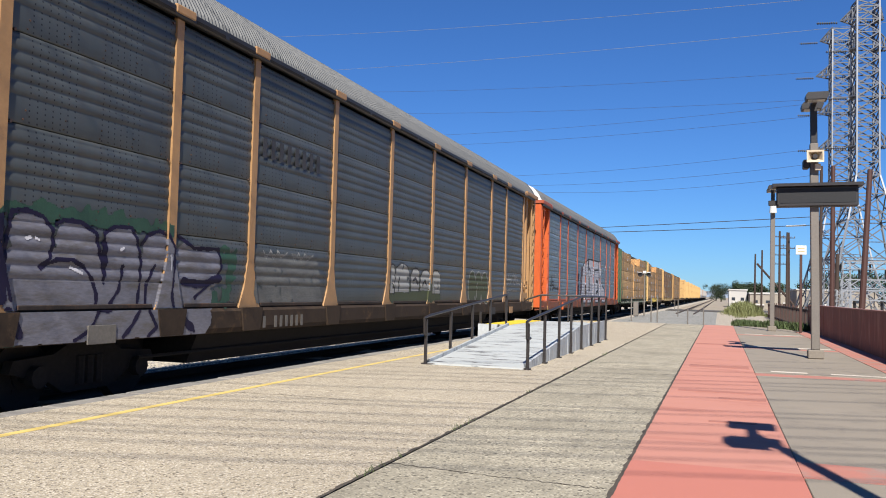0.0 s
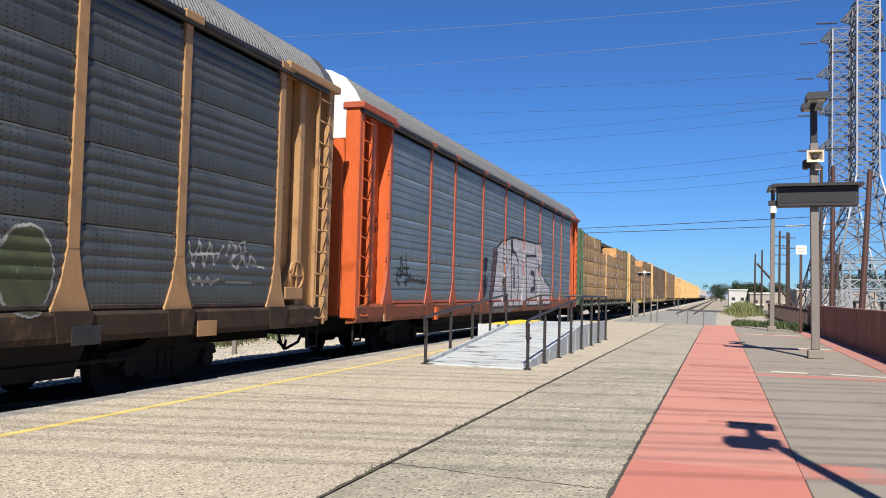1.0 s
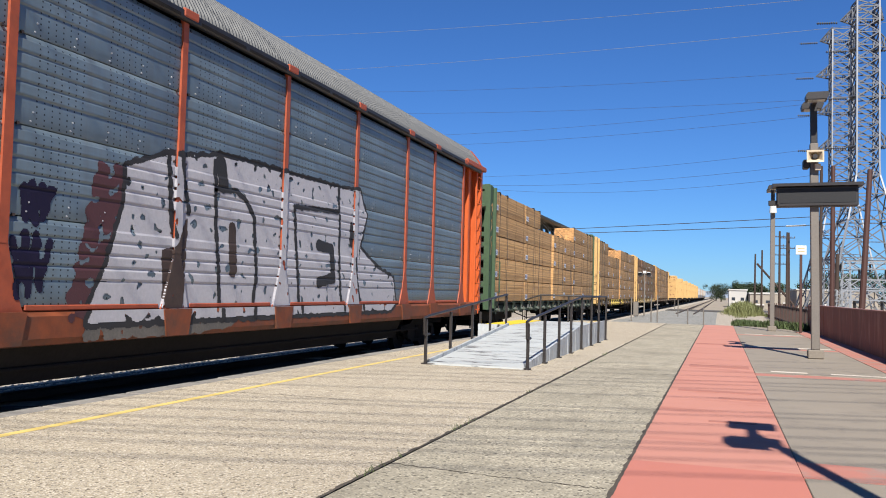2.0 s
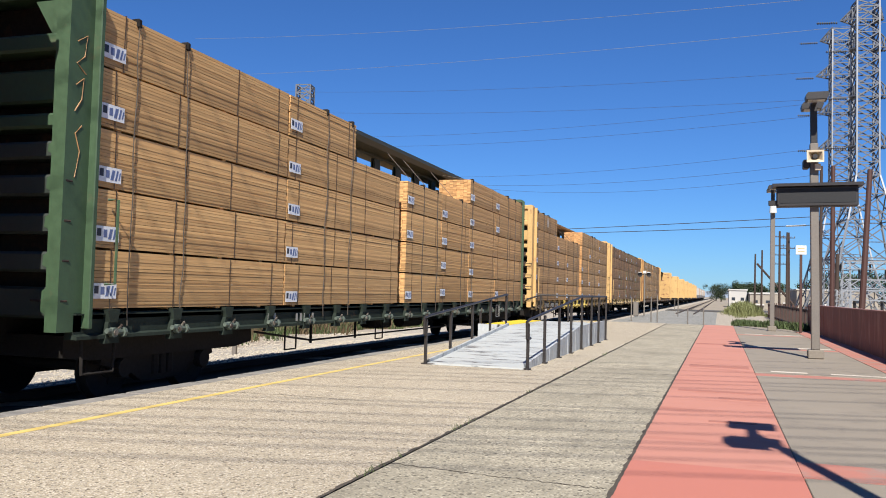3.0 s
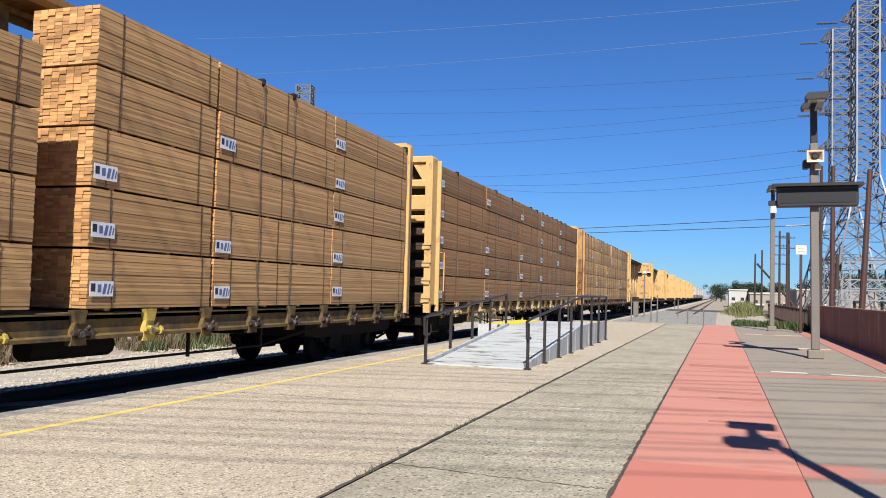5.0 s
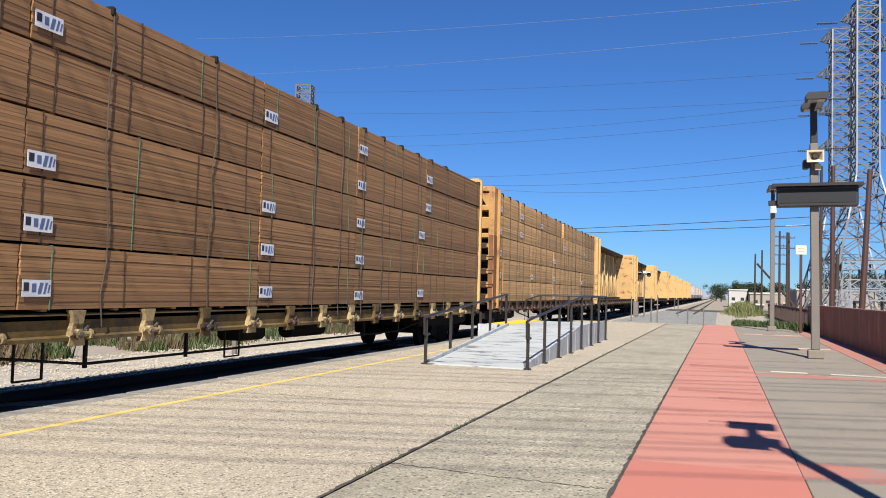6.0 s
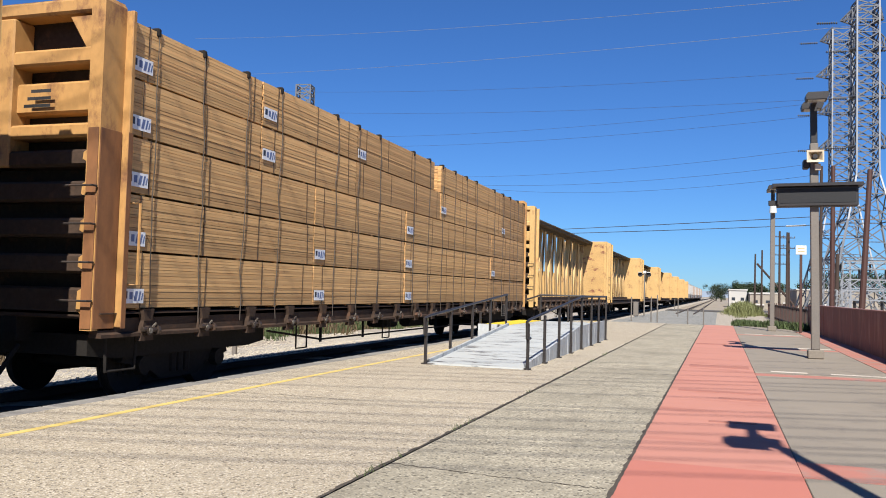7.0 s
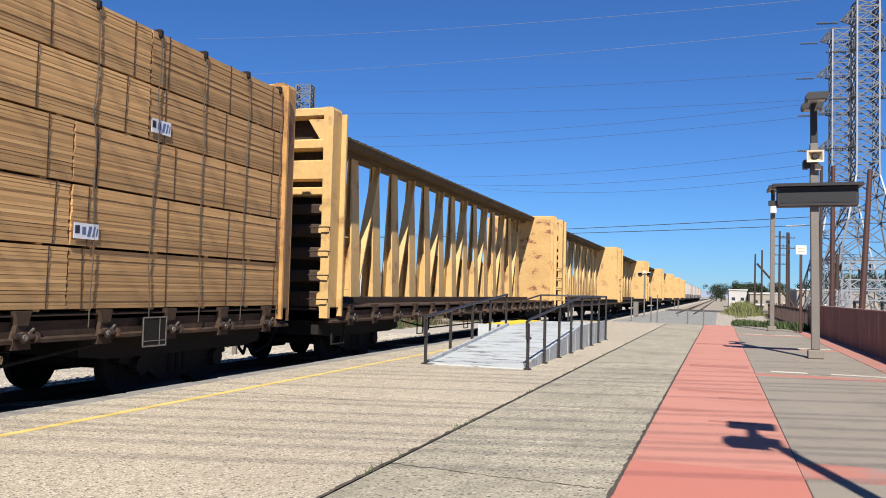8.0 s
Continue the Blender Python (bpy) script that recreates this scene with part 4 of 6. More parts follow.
        for z in (1.3, 1.75, 2.2, 2.65):
            part("end_rung", Shape().tube([(1.08, -0.02, z), (1.08, -0.1, z), (1.5, -0.1, z), (1.5, -0.02, z)], 0.014, 6), "frame_dark", car)
    coupler(car, 0, -1)
    coupler(car, L, 1)
    for y in (2.4, L - 2.4):
        bogie(car, y, spin)
    return car


# packs of lumber --------------------------------------------------------
PACK_CACHE = {}
TIER0, TIER = 1.215, 0.716


def pack_mesh(length, variant, kind):
    key = (round(length, 1), variant, kind)
    if key not in PACK_CACHE:
        rng = random.Random(round(length * 10) + variant * 77)
        s = Shape()
        rows, cols = 17, 9
        t, w = 0.0404, 0.97 / 9
        for r in range(rows):
            row_off = rng.uniform(-0.0035, 0.003)
            gap = rng.choice((0.0008, 0.0015, 0.0025, 0.005))
            for c in range(cols):
                e0, e1 = rng.uniform(0, 0.018), rng.uniform(0, 0.018)
                dx = row_off + rng.uniform(-0.002, 0.002) if c in (0, cols - 1) else 0
                s.box(c * w + 0.002 + dx, (c + 1) * w - 0.002 + dx, e0, length - e1, r * t, r * t + t - gap)
        # bearers under the pack
        y = 0.35
        while y < length - 0.2:
            s.box(0.03, 0.94, y, y + 0.09, -0.029, -0.001)
            y += 1.15
        me = bpy.data.meshes.new("boards")
        me.from_pydata(s.v, [], s.f)
        PACK_CACHE[key] = me
    return PACK_CACHE[key]


STRAP_CACHE = {}


def strap_mesh(x0, h):
    k = (round(x0, 2), round(h, 2))
    if k not in STRAP_CACHE:
        s = Shape()
        s.box(0.975, 0.979, -0.007, 0.007, -0.01, h)
        s.box(0.0, 0.983, -0.008, 0.008, h, h + 0.004)
        s.box(-0.012, -0.007, -0.008, 0.008, -0.01, h)
        STRAP_CACHE[k] = s.mesh("strap")
    return STRAP_CACHE[k]


STRAP_GREEN = strap_mesh(0, 0.69).copy()
STRAP_GREEN.materials.append(M["strap_green"])


def sheet_meshes():
    a = Shape().box(0, 0.004, 0, 0.40, 0, 0.18).mesh("label_sheet")
    b = Shape().box(0.004, 0.006, 0.13, 0.19, 0.05, 0.14).prism([(0.21, 0.03), (0.26, 0.03), (0.29, 0.15), (0.24, 0.15)], 0, 0.004, 0.006).prism([(0.29, 0.03), (0.32, 0.03), (0.35, 0.15), (0.32, 0.15)], 0, 0.004, 0.006).prism([(0.35, 0.04), (0.37, 0.04), (0.39, 0.13), (0.37, 0.13)], 0, 0.004, 0.006)
    c = Shape().box(0.004, 0.006, 0.02, 0.09, 0.06, 0.15)
    return a, b.mesh("print"), c.mesh("stamp")


LABEL_A, LABEL_B, LABEL_C = sheet_meshes()


def lumber_pack(car_front, y0, y1, tier, side, kind, rng, label_end=0):
    text = "strapped pack of brown sawn lumber on a flat wagon" if kind == "lumber_dark" else "strapped pack of pale sawn lumber on a flat wagon"
    p = thing("lumber_pack", (0, 0, 0), text, "lumber pack", "lumber packs on the wagons")
    length = y1 - y0 - rng.uniform(0.0, 0.025)
    x = 0.56 + rng.uniform(-0.01, 0.012) if side > 0 else -0.56 - 0.97 + rng.uniform(-0.012, 0.012)
    rides(p, TX + x, car_front + y0, RT + TIER0 + tier * TIER)
    tagged(part("lumber", pack_mesh(length, rng.randrange(2), kind), kind, p), kind="stuff")
    if side > 0:
        n = max(2, round(length / 1.2))
        st = strap_mesh(0, 0.69)
        st_green = STRAP_GREEN
        for i in range(n):
            q = part("strap", st_green if kind == "lumber_dark" and rng.random() < 0.4 else st, "strap", p)
            q.location = (0, 0.35 + (length - 0.7) * i / (n - 1) + rng.uniform(-0.12, 0.12), 0)
            q.rotation_euler = (rng.uniform(-0.03, 0.03), 0, 0)
        if rng.random() < 0.8:
            l = part("label_sheet", LABEL_A, "label_paper", p, "printed paper label", at=(0.984, 0.03 if label_end == 0 else length - 0.35, 0.05 + rng.uniform(0, 0.12)))
            part("print", LABEL_B, "label_blue", l)
            part("stamp", LABEL_C, "label_black", l)
    return p


def chain(car_front, ys, top, rng, dark="cable_dark"):
    """Tie-down cables from the chord over the load to the winches."""
    for y in ys:
        c = thing("tie_down_cable", (0, 0, 0), "dark tie-down cable over the lumber load", "cable", "tie-down cables")
        rides(c, TX, car_front + y, RT)
        z = TIER0 + top * TIER
        d = rng.uniform(-0.1, 0.1)
        part("cable_line", Shape().tube([(0.5, d, 4.95), (1.30, d * 0.6, z + 0.01), (1.545, d * 0.5, z - 0.02)] + [(1.552, d * 0.5 * (1 - u) + rng.uniform(-0.05, 0.05), z + (1.0 - z) * u) for u in (0.12, 0.22, 0.34, 0.45, 0.57, 0.68, 0.8, 0.9)] + [(1.56, 0, 1.0)], 0.008, 6), dark, c)
        part("corner_guard", Shape().bbox(1.42, 1.555, d * 0.5 - 0.04, d * 0.5 + 0.04, z - 0.10, z + 0.02, 0.02), "black", c)


rng = random.Random(11)
grey = car_carrier(4.4, "weathered grey enclosed car carrier with tan posts and graffiti", "rack_grey", "post_tan", "sill_brown", "post_tan", "galv", rng)
orange = car_carrier(33.45, "blue grey enclosed car carrier with orange posts and ends", "rack_blue", "orange_dull", "sill_orange", "orange", "white_paint", rng, slim=0.75, L=28.32, head=0.48)

FRONTS = [62.8 + CB_PITCH * i for i in range(11)]
GREEN, Y1, Y2, Y3 = FRONTS[:4]
centre_beam_wagon(GREEN, "dark green centre-beam flat wagon loaded with lumber", "car_green", "frame_green", rng, True, dark_chord=True, phase=0.68, placard=(18.82, "ink_white"), chord_half=0.60, chord_z=(4.92, 5.12), first=-0.15)
centre_beam_wagon(Y1, "yellow centre-beam flat wagon loaded with lumber", "car_yellow", "frame_yellow", rng, True, bright=(5, 6, 7, 8, 10), bright_m="winch_lemon")
centre_beam_wagon(Y2, "yellow centre-beam flat wagon loaded with brown lumber", "car_yellow", "frame_yellow", rng, True, bright=(1, 3, 4, 5, 7, 9, 10, 12, 14, 15, 16))
centre_beam_wagon(Y3, "rust-stained yellow centre-beam flat wagon loaded with lumber", "car_ochre", "frame_brown", rng, True, placard=(19.15, "pole_grey"))
for i, f in enumerate(FRONTS[4:]):
    centre_beam_wagon(f, "empty yellow centre-beam flat wagon with bare truss", "car_yellow", "frame_brown", rng, i < 1, near=i < 1, chord_half=0.56, bays=17, chord_z=(4.62, 4.88), bare=True)

LOADS = {
    GREEN: ("lumber_pale", [(0.31, 4.9, 0, 5), (4.9, 10.15, 0, 4), (4.9, 7.65, 4, 5), (10.6, 13.2, 0, 4), (13.2, 15.8, 0, 4), (15.8, 18.8, 0, 5), (18.8, 22.75, 0, 5)]),
    Y1: ("lumber", [(0.42, 5.15, 0, 5), (5.15, 7.65, 0, 4), (7.65, 11.55, 0, 4), (12.35, 14.9, 0, 5), (14.9, 18.8, 0, 5), (18.8, 22.75, 0, 5)]),
    Y2: ("lumber_dark", [(0.42, 5.1, 0, 5), (5.1, 9.9, 0, 5), (9.9, 13.6, 0, 5), (13.6, 17.3, 0, 3), (13.6, 17.75, 3, 5), (17.3, 22.75, 0, 3), (17.75, 22.75, 3, 5)]),
    Y3: ("lumber_pale", [(0.42, 5.55, 0, 3), (0.42, 3.6, 3, 5), (3.6, 7.3, 3, 5), (7.3, 12.7, 3, 4), (7.3, 12.15, 4, 5), (5.55, 10.2, 0, 3), (10.2, 17.9, 0, 3), (17.9, 22.75, 0, 3), (12.7, 19.2, 3, 5), (19.2, 22.75, 3, 5)]),
}
for f, (kind, cols) in LOADS.items():
    for a, b, t0, t1 in cols:
        for t in range(t0, t1):
            for side in (1, -1):
                lumber_pack(f, a, b, t, side, "lumber_mid" if (f == GREEN and a > 13) or (f == Y3 and (a > 17 or 7 < a < 10)) else kind, rng)
    ys = [0.95 + 1.08 * k for k in range(21)]
    for y in ys:
        top = max([t1 for a, b, t0, t1 in cols if a + 0.1 < y < b - 0.1] or [0])
        if top and rng.random() < 0.6:
            chain(f, [y], top, rng)


# markings on the car carriers -----------------------------------------------
def rack_x(y, z, style):
    """How far out the wagon's side stands at a place on it."""
    near = min(abs(y - p) for p in (BLUE_POSTS if style == "rack_blue" else RACK_POSTS))
    if z < 1.20:
        return 1.55
    if z < 1.92:
        if near < 0.30 - (z - 1.18) * 0.30:
            return 1.509
    elif near < 0.09:
        return 1.513
    k = max(i for i, t in enumerate((1.24, 2.20, 3.16, 4.12)) if z >= t or i == 0)
    u = z - (1.24, 2.20, 3.16, 4.12)[k]
    height = 0.96
    flat = height * 0.30
    step = (height - flat - 0.05) / 4
    if u < flat or u > height - 0.05:
        return 1.481
    q = ((u - flat) / step) % 1.0
    return 1.475 + rib(q, style)


GLYPH = {
    "~": [[(0, 0.5), (0.1, 0.95), (0.3, 0.8), (0.15, 0.3), (0.35, 0.1), (0.5, 0.5), (0.4, 0.9), (0.6, 1.0), (0.55, 0.4), (0.7, 0.2), (0.8, 0.6), (1, 0.3)], [(0.05, 0.3), (0.3, 0.55), (0.65, 0.7)], [(0.6, 0.3), (1.3, 0.2)]],
    "w": [[(0, 0.8), (0.15, 0.1), (0.3, 0.9), (0.45, 0.1), (0.6, 0.9), (0.75, 0.2), (1, 0.8)], [(0.1, 0.45), (0.9, 0.55)]],
    "o": [[(0.5 + 0.42 * math.sin(k * math.pi / 8), 0.5 - 0.5 * math.cos(k * math.pi / 8)) for k in range(17)]],
    "_": [[(0, 0.5), (1, 0.5)]],
}


def spray(name, car, strokes, width, material, lift, parent=None, label="", ragged=0.0, cell=0.013, areas=()):
    """Paint that follows the ribs: all cells of the side nearer than width to a stroke."""
    segs = [(np.array(a), np.array(b)) for line in list(strokes) + [q + q[:1] for q in areas] for a, b in zip(line, line[1:])]
    lo = np.min([np.minimum(a, b) for a, b in segs], axis=0) - width - ragged
    hi = np.max([np.maximum(a, b) for a, b in segs], axis=0) + width + ragged
    ny, nz = int((hi[0] - lo[0]) / cell) + 1, int((hi[1] - lo[1]) / cell) + 1
    yy, zz = np.meshgrid(lo[0] + cell * (np.arange(ny) + 0.5), lo[1] + cell * (np.arange(nz) + 0.5), indexing="ij")
    best = np.full(yy.shape, 9.0)
    for a, b in segs:
        d = b - a
        t = np.clip(((yy - a[0]) * d[0] + (zz - a[1]) * d[1]) / max(1e-9, d @ d), 0, 1)
        best = np.minimum(best, np.hypot(yy - a[0] - t * d[0], zz - a[1] - t * d[1]))
    for q in areas:
        inside = np.zeros(yy.shape, bool)
        for (ay, az), (by, bz) in zip(q, q[1:] + q[:1]):
            if az != bz:
                inside ^= ((az > zz) != (bz > zz)) & (yy < (by - ay) * (zz - az) / (bz - az) + ay)
        best[inside] = 0.0
    s, ids = Shape(), {}
    style = "rack_blue" if car == orange else "rack_grey"

    def vid(i, j):
        if (i, j) not in ids:
            y, z = lo[0] + cell * i, lo[1] + cell * j
            ids[i, j] = len(s.v)
            s.v.append((rack_x(y, z, style) + lift, y, z))
        return ids[i, j]
    for i, j in zip(*np.nonzero(best < width + 2 * ragged)):
        y, z = yy[i, j], zz[i, j]
        edge = ragged * 2 * noise.noise((y * 7, z * 7, 3.0)) if ragged else 0
        if best[i, j] < width + edge and 0.84 < z < 5.0:
            ring = (vid(i, j), vid(i + 1, j), vid(i + 1, j + 1), vid(i, j + 1))
            out = [s.v[k][0] for k in ring]
            if max(out) - min(out) < 0.03:
                s.f.append(ring)
    me = bpy.data.meshes.new(name)
    me.from_pydata(s.v, [], s.f)
    me.shade_smooth()
    return part(name, me, material, parent or car, label)


def word(text, y0, z0, w, h, gap=0.15, lean=0.0):
    out = []
    for i, ch in enumerate(text):
        for line in GLYPH[ch]:
            out.append([(y0 + i * w * (1 + gap) + (u + lean * v) * w, z0 + v * h) for u, v in line])
    return out


def plain_bars(car, y, z, n, w, h, material, x=1.552, skip=()):
    """Markings shown as plain bars, one for each character."""
    for i in range(n):
        if i in skip:
            continue
        part("marking_bar", Shape().box(x, x + 0.003, y + i * w * 1.35, y + i * w * 1.35 + w * 0.62, z + h * 0.06, z + h * 0.94), material, car)


# grey carrier: lilac letters with a purple outline, tags and plates
f = 4.4
halo = [[(2.45, 2.28), (3.1, 2.24), (3.5, 2.28), (4.4, 2.26), (5.15, 2.2)], [(6.45, 1.95), (6.75, 1.92), (6.6, 1.4), (6.5, 1.25)], [(5.7, 1.3), (6.3, 1.35)], [(2.42, 1.05), (2.5, 0.9)]]
body = [[(2.66, 1.05), (5.9, 1.05)], [(2.62, 1.35), (6.0, 1.35)], [(2.64, 1.68), (6.15, 1.68)], [(2.70, 2.02), (2.86, 2.0)], [(3.35, 1.98), (3.58, 1.95)], [(4.1, 1.98), (4.34, 1.98)], [(4.85, 1.98), (5.05, 1.97)], [(5.5, 1.86), (6.18, 1.82)]]
letters = [[(2.53, 1.32), (2.44, 1.59), (2.45, 1.92), (2.52, 2.24), (2.72, 2.27), (2.94, 2.22), (3.08, 2.09), (3.1, 1.96), (3.06, 1.77), (2.94, 1.67), (3.17, 1.76), (3.39, 1.77), (3.59, 1.69), (3.74, 1.54), (3.82, 1.37), (3.81, 1.2), (3.68, 0.97), (3.42, 0.86)],
           [(3.14, 2.15), (3.25, 2.21), (3.52, 2.2), (3.77, 2.1), (3.82, 1.92), (3.9, 1.72), (3.93, 1.52), (3.95, 1.93), (3.9, 2.1), (4.1, 2.2), (4.4, 2.21), (4.5, 2.08), (4.59, 1.81), (4.59, 1.5), (4.54, 1.19), (4.41, 1.01), (4.24, 0.86)]]
letters += [[(3.83, 1.2), (4.0, 1.19), (4.2, 1.43), (4.26, 1.72)], [(4.6, 2.02), (4.71, 2.14), (4.96, 2.21), (5.12, 2.17), (5.27, 2.0), (5.26, 1.67), (5.23, 1.37), (5.33, 1.08), (5.64, 0.97), (5.7, 0.88)],
            [(4.87, 1.75), (4.71, 1.5), (4.72, 1.18), (4.89, 0.96), (4.72, 0.86)], [(5.36, 2.17), (5.74, 2.02), (6.32, 2.04), (6.43, 1.81), (6.32, 1.63), (5.96, 1.44), (5.79, 1.34)]]
heavy = [[(2.36, 2.14), (2.38, 1.79), (2.42, 1.32)], [(3.92, 1.98), (3.92, 1.75)], [(2.5, 1.2), (2.62, 0.95)], [(5.5, 1.56), (5.95, 1.52), (6.38, 1.62)], [(5.5, 1.02), (5.66, 0.92)]]
spray("graffiti_halo", grey, halo, 0.10, "spray_green", 0.003, ragged=0.07)
spray("graffiti_fill", grey, body, 0.215, "spray_lilac", 0.006, ragged=0.012)
for line in letters:
    spray("graffiti_outline", grey, [line], 0.026, "spray_purple", 0.009, ragged=0.008)
for line in heavy:
    spray("graffiti_outline", grey, [line], 0.055, "spray_purple", 0.0105, ragged=0.012)
spray("graffiti_shine", grey, [[(2.72, 1.97), (2.78, 1.98)], [(2.85, 1.98), (2.9, 1.96)], [(3.38, 1.68), (3.56, 1.62)], [(5.18, 1.9), (5.2, 1.7)], [(4.2, 1.92), (4.26, 1.95)]], 0.016, "spray_pale", 0.013, ragged=0.006)
spray("graffiti_patch", grey, (), 0.03, "spray_dust", 0.004, ragged=0.03, areas=[[(7.40, 1.27), (7.36, 2.0), (9.5, 2.05), (9.74, 1.27)]])
spray("graffiti_tag", grey, word("ww", 7.6, 1.95, 0.8, 0.18, 0.2), 0.012, "ink_white", 0.004)
def dome(y0, y1, z0, z1, lean=0.0):
    """A letter blob with a rounded head."""
    c, r = (y0 + y1) / 2, (y1 - y0) / 2
    return [(y0, z0)] + [(c - r * math.cos(k * math.pi / 10) + lean * math.sin(k * math.pi / 10), z1 - r * 0.6 + r * 0.6 * math.sin(k * math.pi / 10)) for k in range(11)] + [(y1, z0)]


blobs = [dome(13.12, 13.40, 1.45, 2.06), dome(13.46, 14.34, 1.47, 2.10), dome(14.50, 15.02, 1.50, 2.02, 0.05), dome(15.16, 15.84, 1.52, 2.0, 0.05), dome(16.02, 16.68, 1.45, 2.01)]
spray("graffiti_base", grey, (), 0.04, "spray_olive", 0.004, ragged=0.03, areas=[[(13.15, 1.27), (13.1, 1.62), (16.7, 1.62), (16.72, 1.27)]])
for q in blobs:
    spray("graffiti_shadow", grey, [q], 0.045, "ink", 0.006, ragged=0.008)
    spray("graffiti_fill", grey, (), 0.012, "ink_white", 0.009, ragged=0.012, areas=[q])
spray("graffiti_line", grey, [[(14.6, 1.74), (14.8, 1.80), (14.95, 1.66)], [(15.3, 1.62), (15.45, 1.76), (15.6, 1.66)], [(16.14, 1.45), (16.16, 1.72)], [(13.66, 1.5), (13.68, 1.80)]], 0.03, "ink", 0.013, ragged=0.008)
ovals = word("ooo", 19.42, 1.28, 0.60, 0.70, 0.14)
spray("graffiti_ring", grey, ovals, 0.16, "ink_white", 0.004, ragged=0.01)
spray("graffiti_ring", grey, ovals + [[(u, 1.35), (u, 1.9)] for u in (19.72, 20.4, 21.09)], 0.125, "spray_olive", 0.008, ragged=0.01)
spray("graffiti_line", grey, [[(20.2, 1.35), (20.24, 1.75)]], 0.025, "ink_white", 0.011)
spray("graffiti_tag", grey, word("w~", 23.95, 1.72, 0.85, 0.48, 0.12) + word("w_", 24.0, 1.5, 0.7, 0.14, 0.3), 0.018, "ink_white", 0.004)
plain_bars(grey, 7.46, 3.56, 8, 0.2, 0.36, "ink_faded", x=1.503)
plain_bars(grey, 7.02, 0.85, 11, 0.135, 0.21, "stencil_grey", skip=(4,))
for y in (21.7, 24.1):
    part("plate", Shape().bbox(1.572, 1.582, y, y + 0.48, 0.80, 1.02, 0.004), "ink" if y < 22 else "post_tan", grey)
part("plate", Shape().bbox(1.55, 1.57, 3.62, 4.1, 0.80, 1.02, 0.004), "stencil_grey", grey)

# hand brake at the rear of the grey carrier
brake = part("hand_brake", Shape().bbox(1.24, 1.46, 26.78, 27.42, 1.30, 1.52, 0.02).prism([(26.85, 1.52), (27.35, 1.52), (27.45, 1.95), (27.25, 2.0)], 0, 1.26, 1.36), "post_tan", grey, "tan hand brake housing with a wheel")
ring = [(1.44, 27.2 + 0.24 * math.cos(k * math.pi / 8), 1.72 + 0.24 * math.sin(k * math.pi / 8)) for k in range(17)]
part("brake_wheel", Shape().tube(ring, 0.022, 6).bar((1.44, 26.98, 1.72), (1.44, 27.42, 1.72), 0.03).bar((1.44, 27.2, 1.5), (1.44, 27.2, 1.94), 0.03).tube([(1.34, 27.2, 1.72), (1.46, 27.2, 1.72)], 0.04, 8), "post_tan", brake)

# orange carrier: pale block letters, a black tag, plates
name_fill = [(11.28, 1.06), (11.62, 1.70), (11.90, 2.44), (11.92, 2.95), (12.74, 3.22), (13.25, 3.26), (14.0, 3.40), (18.0, 3.42), (19.0, 3.48), (19.36, 3.02), (19.05, 2.34), (20.0, 1.95), (20.95, 1.76), (21.15, 1.28), (20.7, 1.08)]
spray("graffiti_haze", orange, (), 0.03, "spray_maroon", 0.003, ragged=0.05, areas=[[(11.0, 1.1), (11.42, 2.9), (11.86, 2.9), (11.86, 2.4), (11.35, 1.1)]])
spray("graffiti_wash", orange, (), 0.02, "stencil_grey", 0.003, ragged=0.03, areas=[[(11.25, 0.86), (11.3, 1.1), (14.5, 1.1), (14.3, 0.95), (13.4, 0.86)]])
spray("graffiti_shadow", orange, [name_fill[2:] + name_fill[:3]], 0.085, "ink", 0.0045, ragged=0.02)
spray("graffiti_fill", orange, (), 0.01, "spray_pale", 0.007, ragged=0.012, areas=[name_fill])
spray("graffiti_shadow", orange, (), 0.02, "spray_brown", 0.011, ragged=0.015, areas=[[(12.66, 1.95), (12.76, 1.08), (13.1, 1.08), (13.18, 2.4), (12.95, 2.0)]])
inner = [[(12.73, 3.2), (12.83, 2.36), (12.93, 2.16)], [(13.0, 3.2), (13.21, 2.51)], [(13.81, 3.3), (13.88, 2.41), (14.08, 1.05)], [(13.84, 2.92), (14.4, 2.94), (14.63, 2.86), (14.93, 2.6), (15.05, 1.73), (14.97, 1.07)],
         [(18.0, 3.42), (18.02, 2.98), (16.24, 2.9), (16.35, 2.2), (16.55, 1.1)], [(18.06, 2.9), (18.12, 1.78), (18.3, 1.1)], [(18.85, 2.1), (19.0, 1.6), (19.25, 1.1)]]
for line in inner:
    spray("graffiti_outline", orange, [line], 0.045, "ink", 0.012, ragged=0.012)
spray("graffiti_shadow", orange, [[(13.95, 3.3), (14.05, 3.0)]], 0.13, "ink", 0.0125, ragged=0.02)
spray("graffiti_shadow", orange, [[(14.32, 2.36), (14.37, 1.74)]], 0.10, "spray_brown", 0.0125, ragged=0.012)
spray("graffiti_shadow", orange, [[(17.2, 2.3), (17.75, 2.25), (17.85, 1.7), (17.25, 1.62)]], 0.10, "ink", 0.0125, ragged=0.012)
spray("graffiti_shadow", orange, [[(18.62, 2.75), (18.64, 2.4)]], 0.08, "ink", 0.0125, ragged=0.012)
